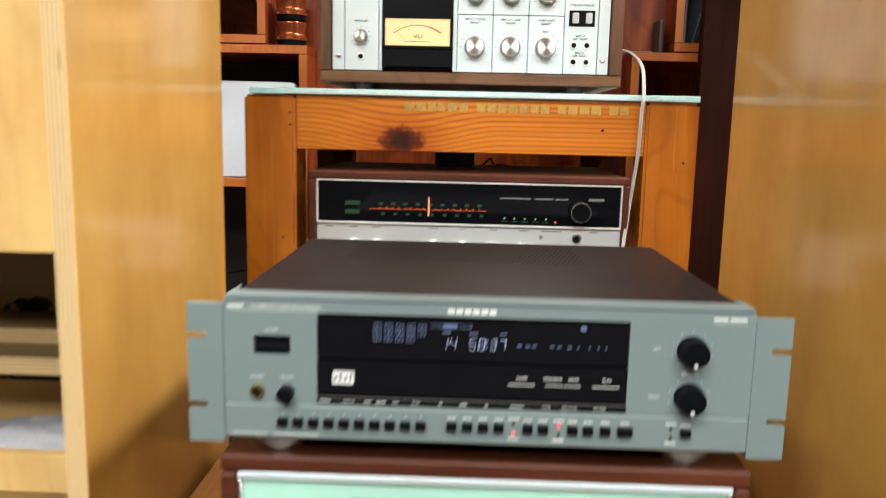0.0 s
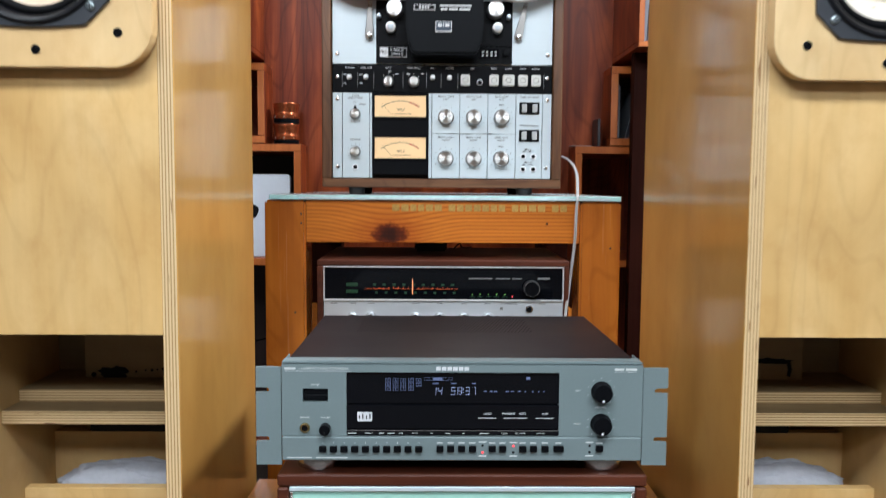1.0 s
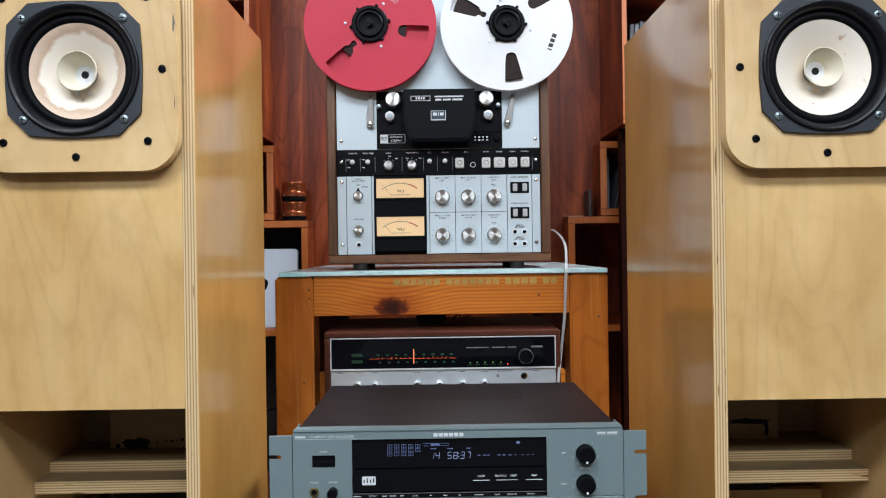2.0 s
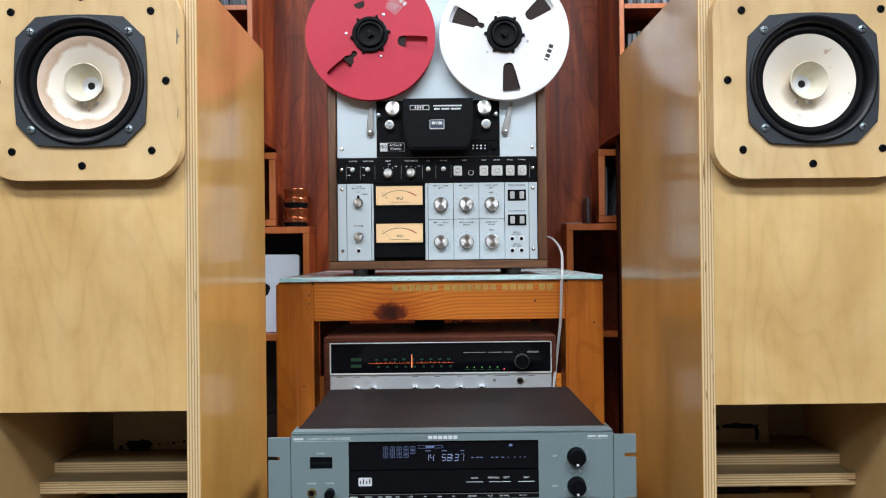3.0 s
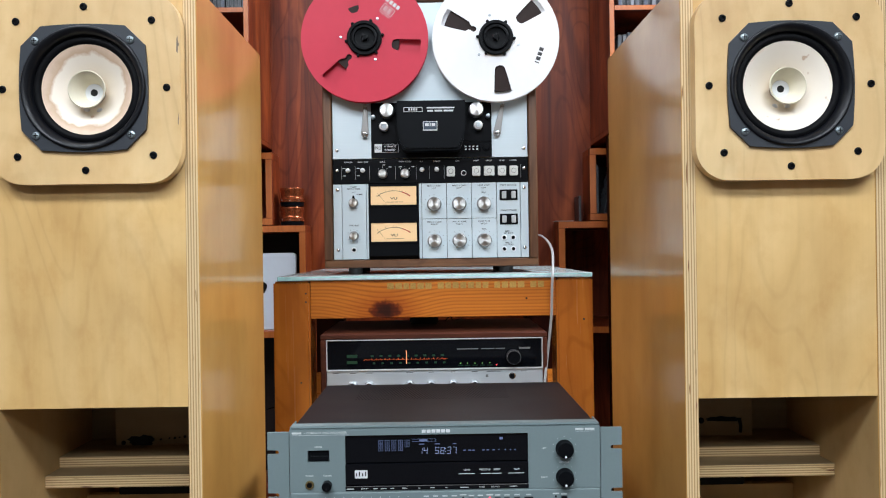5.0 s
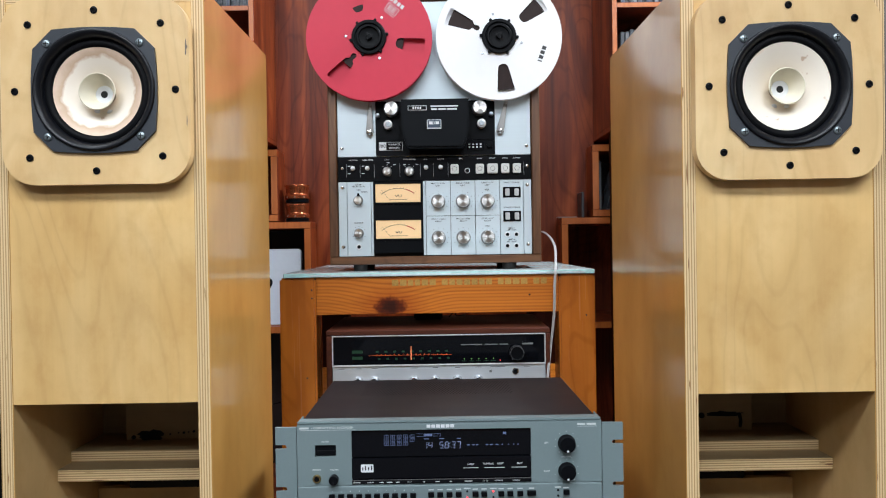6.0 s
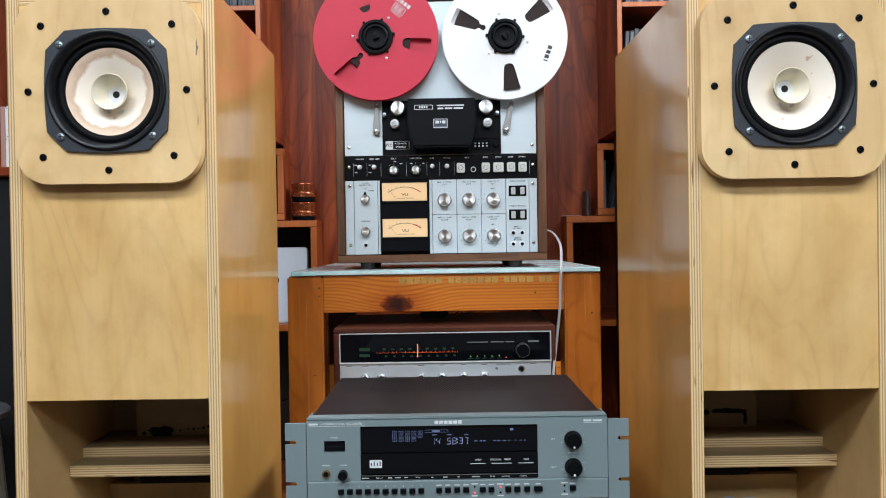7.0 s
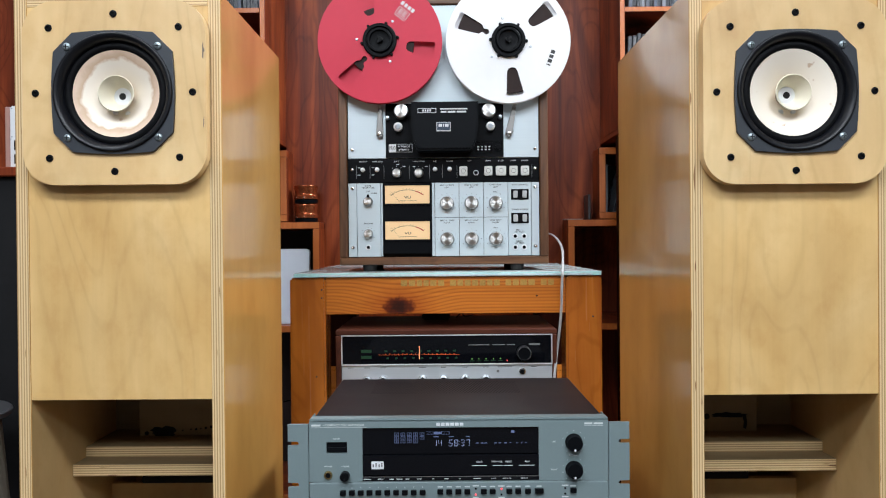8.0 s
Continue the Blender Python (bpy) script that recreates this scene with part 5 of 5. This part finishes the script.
part("window_bevel", block(-0.0945, 0.1545, SF + 0.0012, SF + 0.0034, 0.5062, 0.5075, 0.0006), GLOSS_BLACK, win)
YD = SF + 0.0033
SEG = {"0": "abcdef", "1": "bc", "2": "abged", "3": "abgcd", "4": "fgbc", "5": "afgcd", "6": "afgedc", "7": "abc", "8": "abcdefg", "9": "abfgcd"}


def digit(ch, x, z, w=0.0046, h=0.0085, t=0.00038):
    """A seven-segment figure, slightly leaning."""
    b = bmesh.new()
    lean = 0.10
    segs = {"a": (0, w, h, h), "d": (0, w, 0, 0), "g": (0, w, h / 2, h / 2), "f": (0, 0, h / 2, h), "e": (0, 0, 0, h / 2), "b": (w, w, h / 2, h), "c": (w, w, 0, h / 2)}
    for s in SEG[ch]:
        u0, u1, w0, w1 = segs[s]
        q = [(u0 - t / 2 + (t if u1 > u0 else 0), w0 - t / 2 + (t if w1 > w0 else 0)), (u1 + t / 2 - (t if u1 > u0 else 0), w0 - t / 2 + (t if w1 > w0 else 0)),
             (u1 + t / 2 - (t if u1 > u0 else 0), w1 + t / 2 - (t if w1 > w0 else 0)), (u0 - t / 2 + (t if u1 > u0 else 0), w1 + t / 2 - (t if w1 > w0 else 0))]
        prism([(x + u + lean * v, z + v) for u, v in q], YD - 0.0002, YD, bm=b)
    return b


for ch, x in (("1", 0.0050), ("4", 0.0120), ("5", 0.0275), ("8", 0.0350), ("3", 0.0440), ("7", 0.0515)):
    part("digit", digit(ch, x, 0.4805), LED_BLUE, win, "lit pale blue figure")
for z in (0.4825, 0.4865):
    part("colon", block(0.0415, 0.0424, YD - 0.0002, YD, z, z + 0.0009, 0), LED_BLUE, win)
for j in range(3):
    for i in range(5 if j < 2 else 4):
        x, z = -0.0495 + i * 0.0090, 0.4955 - j * 0.0052
        b = bmesh.new()
        for x0, x1, z0, z1 in ((0, .0062, 0, .0004), (0, .0062, .0038, .0042), (0, .0004, 0, .0042), (.0058, .0062, 0, .0042), (.0028, .0034, .001, .0032)):
            prism([(x + x0, z + z0), (x + x1, z + z0), (x + x1, z + z1), (x + x0, z + z1)], YD - 0.0002, YD, bm=b)
        part("track_cell", b, LED_DIM, win)
part("status_bar", block(0.0065, 0.0175, YD - 0.0002, YD, 0.4978, 0.5002, 0), LED_DIM, win)
b = bmesh.new()
for x0, x1, z0, z1 in ((-.004, .029, .4972, .4975), (-.004, .029, .5005, .5008), (.0286, .029, .4972, .5008)):
    prism([(x0, z0), (x1, z0), (x1, z1), (x0, z1)], YD - 0.0002, YD, bm=b)
part("status_frame", b, LED_DIM, win)
part("level_square", block(0.1160, 0.1205, YD - 0.0002, YD, 0.4985, 0.5018, 0), LED_DIM, win)
for x, w in ((0.0095, 0.007), (0.031, 0.007), (0.0545, 0.005)):
    part("caption_bar", block(x - w / 2, x + w / 2, YD - 0.0002, YD, 0.4932, 0.4942, 0), LED_DIM, win)
for i, x in enumerate((0.066, 0.073, 0.078, 0.092, 0.098, 0.106, 0.114, 0.123, 0.130, 0.136)):
    part("level_tick", block(x, x + (0.0035 if i < 6 else 0.0015), YD - 0.0002, YD, 0.4838, 0.4850, 0), LED_DIM, win)
logo = part("tray_badge", prism(rounded(-0.0820, -0.0645, 0.4490, 0.4600, 0.0012, 3), SF + 0.0007, SF + 0.0011), WHITE_INK, tray, "pale square mark")
for i, x in enumerate((-0.0795, -0.0755, -0.0712, -0.0672)):
    part("badge_bar", block(x - 0.0007, x + 0.0007, SF + 0.0004, SF + 0.0008, 0.4520, 0.4580 if i % 2 else 0.4560, 0), BLACK, logo)
for words, x in (("LOAD", 0.0705), ("PREVIOUS", 0.0952), ("NEXT", 0.1118), ("PLAY", 0.1385)):
    lettering("caption", words, 0.0023, WHITE_INK, tray, (x, SF + 0.0009, 0.4583), stretch=1.0)
for x0, x1 in ((0.0595, 0.0810), (0.0895, 0.1035), (0.1045, 0.1175), (0.1270, 0.1485)):
    part("touch_line", block(x0, x1, SF + 0.0004, SF + 0.0011, 0.4527, 0.4534, 0), PALE_PRINT, tray)
# face: switch, jack, knobs, print
pw = part("power_switch", block(-0.1450, -0.1165, SF + 0.003, SF + 0.012, 0.4725, 0.4875, 0.001), BLACK, rec, "black power switch")
part("rocker", block(-0.1440, -0.1175, SF + 0.0012, SF + 0.004, 0.4735, 0.4800, 0.001), BLACK, pw)
GOLDEN = plain("brass_ring", (0.55, 0.42, 0.20), 0.25, 1.0)
jk = part("headphone_jack", lathe([(0.0060, 0), (0.0060, 0.002), (0.0052, 0.003), (0.0036, 0.003), (0.0034, 0.001)], 24, at=(-0.1430, SF, 0.4415)), GOLDEN, rec, "brass ringed headphone jack", 40)
part("jack_hole", lathe([(0.0036, 0), (0.0036, 0.0016)], 16, at=(-0.1430, SF, 0.4415)), BLACK, jk)
kb = finish(lathe([(0.0122, 0), (0.0122, 0.002), (0.0115, 0.003), (0.0110, 0.012), (0.0102, 0.0135), (0.0004, 0.014)], 36), BLACK, 35)
for z in (0.4855, 0.4470):
    kn = place("level_knob", kb, rec, (0.2038, SF, z), "black level knob")
    part("pointer", lathe([(0.0016, 0), (0.0016, 0.0004)], 12, at=(0.2036, SF - 0.0137, z - 0.0082)), WHITE_INK, kn, "white pointer dot")
    for i in range(9):
        a = radians(-50 + 280 * i / 8)
        part("dial_mark", lathe([(0.0005, 0), (0.0005, 0.0002)], 8, at=(0.2038 + 0.0162 * math.cos(a), SF, z + 0.0162 * math.sin(a))), PALE_PRINT, kn)
vk = part("volume_knob", lathe([(0.0064, 0), (0.0064, 0.010), (0.0056, 0.011), (0.0003, 0.0112)], 24, at=(-0.1192, SF, 0.4410)), BLACK, rec, "small black volume knob", 35)
part("pointer", block(-0.1198, -0.1186, SF - 0.0115, SF - 0.010, 0.4352, 0.4400, 0.0003), BLACK_MATT, vk)
for words, x, z in (("POWER", -0.1308, 0.4925), ("PHONES", -0.1432, 0.4535), ("VOLUME", -0.1190, 0.4535), ("LEFT", 0.1760, 0.4862), ("RIGHT", 0.1760, 0.4468), ("REC LEVEL", 0.2035, 0.4665)):
    lettering("caption", words, 0.0020, PALE_PRINT, rec, (x, SF - 0.0001, z))
lettering("caption", "- COMPACT DISC RECORDER", 0.0029, PALE_PRINT, rec, (-0.1500, SF - 0.0001, 0.5117), "LEFT", 1.05)
part("model_bar", block(-0.1665, -0.1535, SF - 0.0003, SF + 0.0005, 0.5104, 0.5130, 0), PALE_PRINT, rec)
part("series_bar", block(0.2190, 0.2300, SF - 0.0003, SF + 0.0005, 0.5104, 0.5130, 0), PALE_PRINT, rec)
part("series_bar", block(0.2320, 0.2450, SF - 0.0003, SF + 0.0005, 0.5104, 0.5130, 0), PALE_PRINT, rec)
for x0, x1 in ((-0.166, -0.088), (0.2190, 0.2455)):
    part("print_line", block(x0, x1, SF - 0.0003, SF + 0.0005, 0.5085, 0.5089, 0), PALE_PRINT, rec)
for i in range(6):
    part("name_bar", block(0.0100 + i * 0.0066, 0.0153 + i * 0.0066, SF - 0.0004, SF + 0.0005, 0.5098, 0.5142, 0.0002), WHITE_INK, rec, "pale raised maker's mark")
btn = finish(block(-0.0041, 0.0041, -0.0048, 0.0, -0.0034, 0.0034, 0.0006), BLACK)
wide = finish(block(-0.0060, 0.0060, -0.0048, 0.0, -0.0034, 0.0034, 0.0006), BLACK)
YS = SF - 0.0015
for i in range(10):
    x = -0.1220 + i * 0.01245
    place("track_button", btn, rec, (x, YS, 0.4172), "small black button")
    lettering("caption", str((i + 1) % 10), 0.0019, PALE_PRINT, rec, (x, YS - 0.0001, 0.4237))
for x in (0.0150, 0.0275, 0.0403, 0.0530, 0.0762, 0.0884, 0.1120, 0.1245, 0.1382):
    place("function_button", btn, rec, (x, YS, 0.4178), "small black button")
    part("caption_bar", block(x - 0.0036, x + 0.0036, YS - 0.0003, YS + 0.0005, 0.4233, 0.4249, 0), PALE_PRINT, rec)
place("function_button", wide, rec, (0.1540, YS, 0.4180), "wide black button")
part("caption_bar", block(0.1505, 0.1575, YS - 0.0003, YS + 0.0005, 0.4233, 0.4249, 0), PALE_PRINT, rec)
place("function_button", btn, rec, (0.2022, YS, 0.4185), "small black button")
part("caption_bar", block(0.1982, 0.2062, YS - 0.0003, YS + 0.0005, 0.4233, 0.4249, 0), PALE_PRINT, rec)
for x, z, m in ((0.0650, 0.4128, LED_RED), (0.0650, 0.4212, BLACK), (0.1012, 0.4206, LED_RED), (0.1012, 0.4128, BLACK), (0.1910, 0.4210, BLACK), (0.1910, 0.4133, BLACK)):
    part("lamp", lathe([(0.0015, 0), (0.0014, 0.0008), (0.0004, 0.0012)], 12, at=(x, YS, z)), m, rec, "tiny red lamp" if m is LED_RED else "", 40)
    part("caption_bar", block(x - 0.0045, x + 0.0045, YS - 0.0003, YS + 0.0005, z + (0.0032 if z > 0.417 else -0.0052), z + (0.0048 if z > 0.417 else -0.0036), 0), PALE_PRINT, rec)
part("caption_bar", block(-0.1640, -0.1350, YS - 0.0003, YS + 0.0005, 0.4055, 0.4066, 0), PALE_PRINT, rec)
part("caption_bar", block(-0.1300, -0.0930, YS - 0.0003, YS + 0.0005, 0.4055, 0.4066, 0), PALE_PRINT, rec)

# ---- mint-faced receiver under it ----
MINT = plain("mint_enamel", (0.36, 0.66, 0.57), 0.3, 0.1, var=0.04)
DIAL_DARK = plain("slate_dial_glass", (0.022, 0.045, 0.045), 0.08, var=0.1, bump=0)
AF = 0.585
amp = thing("mint_receiver", (0.043, 0.74, 0.235), "vintage receiver with mint green face in a rosewood case", "receiver")
part("case_top", block(-0.178, 0.263, AF - 0.004, 0.90, 0.3672, 0.3815, 0.002), ROSEWOOD, amp, "rosewood case")
part("case_bottom", block(-0.178, 0.263, AF - 0.004, 0.90, 0.243, 0.254, 0.002), ROSEWOOD, amp, "rosewood case")
for x0, x1 in ((-0.178, -0.1645), (0.2495, 0.263)):
    part("case_side", block(x0, x1, AF - 0.0045, 0.90, 0.254, 0.3655, 0.002), ROSEWOOD, amp, "rosewood case")
part("chassis", block(-0.1645, 0.2495, AF + 0.012, 0.89, 0.254, 0.3655, 0), BLACK_MATT, amp)
part("face_plate", block(-0.1640, 0.2490, AF + 0.002, AF + 0.012, 0.2545, 0.3648, 0.0008), MINT, amp, "mint green face plate")
part("trim_top", block(-0.1640, 0.2490, AF - 0.003, AF + 0.002, 0.3605, 0.3665, 0.001), SILVER, amp, "bright metal trim")
for x0, x1 in ((-0.1640, -0.1600), (0.2450, 0.2490)):
    part("trim_side", block(x0, x1, AF - 0.003, AF + 0.002, 0.2545, 0.3600, 0.001), CHROME, amp, "bright metal trim")
dial = part("dial_window", block(-0.0690, 0.1530, AF + 0.0005, AF + 0.004, 0.292, 0.3435, 0.0008), DIAL_DARK, amp, "dark slate dial window")
for words, x in (("FM", -0.0290), ("76", -0.0145), ("78", 0.0010), ("80", 0.0150), ("82", 0.0300), ("84", 0.0410), ("86", 0.0525), ("88", 0.0630), ("90", 0.0740)):
    lettering("caption", words, 0.0062, WHITE_INK, dial, (x, AF + 0.0003, 0.3350), stretch=0.62)
for words, x in (("AM", -0.0290), ("55", -0.0130), ("60", -0.0010), ("70", 0.0130), ("80", 0.0230), ("90", 0.0310), ("100", 0.0395), ("120", 0.0500), ("140", 0.0605), ("160", 0.0715)):
    lettering("caption", words, 0.0058, WHITE_INK, dial, (x, AF + 0.0003, 0.3200), stretch=0.52)
part("scale_line", block(-0.0320, 0.0850, AF + 0.0001, AF + 0.0006, 0.3273, 0.3281, 0), WHITE_INK, dial)
part("needle", block(0.0316, 0.0324, AF - 0.0002, AF + 0.0004, 0.300, 0.3405, 0), plain("yellow_needle", (0.5, 0.42, 0.1), 0.4), dial, "thin yellow needle")
part("stereo_lamp", lathe([(0.0038, 0), (0.0034, 0.0012), (0.001, 0.002)], 16, at=(-0.0535, AF + 0.0005, 0.3330)), LED_RED, dial, "red stereo lamp", 40)
part("caption_bar", block(-0.0605, -0.0465, AF + 0.0001, AF + 0.0006, 0.3235, 0.3250, 0), PALE_PRINT, dial)
part("name_bar", block(0.1180, 0.1400, AF + 0.0001, AF + 0.0006, 0.3275, 0.3330, 0), PALE_PRINT, dial)
part("name_bar", block(0.1180, 0.1430, AF + 0.0001, AF + 0.0006, 0.3180, 0.3205, 0), PALE_PRINT, dial)
for x in (-0.1160, 0.2000):
    part("control_knob", lathe([(0.0150, 0), (0.0150, 0.004), (0.0125, 0.006), (0.0120, 0.020), (0.0110, 0.0215), (0.0004, 0.022)], 36, at=(x, AF + 0.002, 0.3250)), CHROME, amp, "polished control knob", 35)
for x in (-0.150, 0.2350):
    part("toggle", lathe([(0.0050, 0), (0.0046, 0.012), (0.003, 0.014)], 20, at=(x, AF + 0.002, 0.335)), CHROME, amp, "polished toggle", 35)
for x in (-0.15, 0.235):
    for y in (0.61, 0.87):
        part("foot", lathe([(0.012, 0), (0.013, 0.0075)], 16, "z", (x, y, 0.2352)), RUBBER, amp)

# ---- black-dial receiver in the stand ----
TFY = 1.075
DIAL_ORANGE = glow("orange_dial_line", (0.8, 0.13, 0.03), 0.4)
NEEDLE_GLOW = glow("orange_needle", (1.0, 0.30, 0.12), 1.5)
DIAL_GREEN = glow("dim_green_print", (0.006, 0.035, 0.015), 0.18)
GREEN_LAMP = glow("green_lamp", (0.2, 0.5, 0.1), 0.4)
tuner = thing("receiver", (0.025, 1.2, 0.425), "vintage receiver with black glass dial in a wooden case", "receiver")
part("case_top", block(-0.202, 0.252, TFY - 0.004, 1.37, 0.5800, 0.591, 0.002), ROSEWOOD, tuner, "rosewood case")
part("case_bottom", block(-0.202, 0.252, TFY - 0.004, 1.37, 0.432, 0.443, 0.002), ROSEWOOD, tuner, "rosewood case")
for x0, x1 in ((-0.202, -0.191), (0.2435, 0.252)):
    part("case_side", block(x0, x1, TFY - 0.0045, 1.37, 0.443, 0.5800, 0.002), ROSEWOOD, tuner, "rosewood case")
part("chassis", block(-0.191, 0.2435, TFY + 0.012, 1.36, 0.443, 0.58, 0), BLACK_MATT, tuner)
glass = part("dial_glass", block(-0.1885, 0.2410, TFY + 0.001, TFY + 0.006, 0.5200, 0.5775, 0.0006), GLOSS_BLACK, tuner, "glossy black dial glass")
part("trim", block(-0.1905, 0.2430, TFY - 0.003, TFY + 0.004, 0.5776, 0.5798, 0.0006), BRIGHT, tuner, "bright metal trim")
part("trim", block(-0.1905, 0.2430, TFY - 0.003, TFY + 0.004, 0.5172, 0.5198, 0.0006), BRIGHT, tuner, "bright metal trim")
for x0, x1 in ((-0.1907, -0.1887), (0.2412, 0.2432)):
    part("trim", block(x0, x1, TFY - 0.003, TFY + 0.004, 0.5200, 0.5774, 0.0005), BRIGHT, tuner, "bright metal trim")
part("lower_panel", block(-0.1905, 0.2430, TFY + 0.001, TFY + 0.012, 0.4435, 0.5168, 0.0008), plain("dull_silver_panel", (0.56, 0.60, 0.63), 0.36, 0.4, var=0.05, brushed="x"), tuner, "brushed silver control panel")
Y = TFY + 0.0009
part("dial_line", block(-0.116, 0.052, Y - 0.0003, Y, 0.5386, 0.53895, 0), DIAL_ORANGE, glass, "lit orange dial line")
part("needle", block(-0.0309, -0.0298, Y - 0.0005, Y, 0.5295, 0.5565, 0), NEEDLE_GLOW, glass, "lit orange needle")
for i in range(17):
    x = -0.100 + i * 0.0088
    part("dial_tick", block(x, x + 0.0008, Y - 0.0003, Y, 0.5393, 0.5415, 0), DIAL_ORANGE, glass)
    if i % 2 == 0:
        part("dial_figure", block(x - 0.002, x + 0.004, Y - 0.0003, Y, 0.5445, 0.5480, 0), DIAL_GREEN, glass, "dim green dial figure")
        part("dial_figure", block(x + 0.002, x + 0.007, Y - 0.0003, Y, 0.5300, 0.5335, 0), DIAL_GREEN, glass, "dim green dial figure")
for z in (0.5310, 0.5435):
    part("tuning_meter", block(-0.150, -0.129, Y - 0.0003, Y, z, z + 0.006, 0), DIAL_GREEN, glass, "dim green meter")
for i, x in enumerate((0.078, 0.092, 0.107, 0.122, 0.137)):
    part("source_lamp", lathe([(0.0011, 0), (0.001, 0.0004)], 10, at=(x, Y, 0.5293)), GREEN_LAMP, glass, "tiny green lamp")
    part("caption_bar", block(x - 0.005, x + 0.005, Y - 0.0003, Y, 0.5245, 0.5256, 0), DIAL_GREEN, glass)
part("stereo_lamp", lathe([(0.0013, 0), (0.0012, 0.0004)], 10, at=(0.1505, Y, 0.5255)), LED_RED, glass, "tiny red lamp")
GREY_PRINT = plain("faint_grey_print", (0.16, 0.17, 0.17), 0.5, bump=0)
for x0, x1 in ((0.071, 0.114), (0.120, 0.146), (0.150, 0.167)):
    part("script_bar", block(x0, x1, Y - 0.0003, Y, 0.5572, 0.5590, 0), GREY_PRINT, glass)
part("name_bar", block(0.196, 0.218, Y - 0.0003, Y, 0.5568, 0.5602, 0), GREY_PRINT, glass)
tk = part("tuning_knob", lathe([(0.0146, 0), (0.0146, 0.014), (0.0138, 0.0155), (0.0128, 0.0155), (0.0122, 0.0140), (0.0004, 0.0140)], 40, at=(0.184, TFY, 0.5415)), BLACK, tuner, "black tuning knob", 35)
part("knob_ring", lathe([(0.0147, 0.0138), (0.0142, 0.0160), (0.0132, 0.0160), (0.0129, 0.0140)], 40, at=(0.184, TFY, 0.5415), cap=False), CHROME, tk, "bright rim", 35)
chrome_knob = finish(lathe([(0.0105, 0), (0.0105, 0.003), (0.0092, 0.005), (0.0090, 0.016), (0.0080, 0.0175), (0.0004, 0.018)], 28), plain("pale_polished_knob", (0.62, 0.63, 0.65), 0.25, 1.0, var=0.02), 35)
for x in (-0.138, -0.105, -0.024, 0.019, 0.063, 0.106):
    place("control_knob", chrome_knob, tuner, (x, TFY + 0.001, 0.4860), "polished control knob")
pj = part("jack_socket", lathe([(0.0066, 0), (0.0066, 0.003), (0.0040, 0.0034), (0.0038, 0.002)], 20, at=(0.1815, TFY + 0.001, 0.5035)), CHROME, tuner, "chrome jack socket", 40)
part("jack_hole", lathe([(0.0042, 0), (0.0042, 0.0028)], 14, at=(0.1815, TFY + 0.001, 0.5035)), BLACK, pj)
for x, w in ((-0.172, 0.012), (-0.138, 0.012), (-0.105, 0.012), (-0.024, 0.014), (0.019, 0.010), (0.063, 0.010), (0.106, 0.012), (0.145, 0.03), (0.205, 0.012)):
    part("caption_bar", block(x - w / 2, x + w / 2, TFY + 0.0006, TFY + 0.0014, 0.5118, 0.5128, 0), INK, tuner)
part("caption_bar", block(0.1285, 0.1335, TFY + 0.0006, TFY + 0.0014, 0.5010, 0.5060, 0), GREY_PRINT, tuner)
for x in (-0.17, 0.22):
    for y in (1.20, 1.34):
        part("foot", lathe([(0.012, 0), (0.013, 0.0068)], 16, "z", (x, y, 0.4252)), RUBBER, tuner)

single("adapter_box", block(-0.03, 0.035, 1.26, 1.33, 0.5912, 0.640, 0.004, 2), BLACK_MATT, "small black box lying on the receiver", "adapter")
single("thin_cord", tube(smooth_path([(0.05, 1.30, 0.594), (0.062, 1.29, 0.606), (0.066, 1.30, 0.598), (0.075, 1.33, 0.5935), (0.09, 1.36, 0.5935)]), 0.0016), BLACK, "thin black cord on the receiver", "cord", smooth=60)
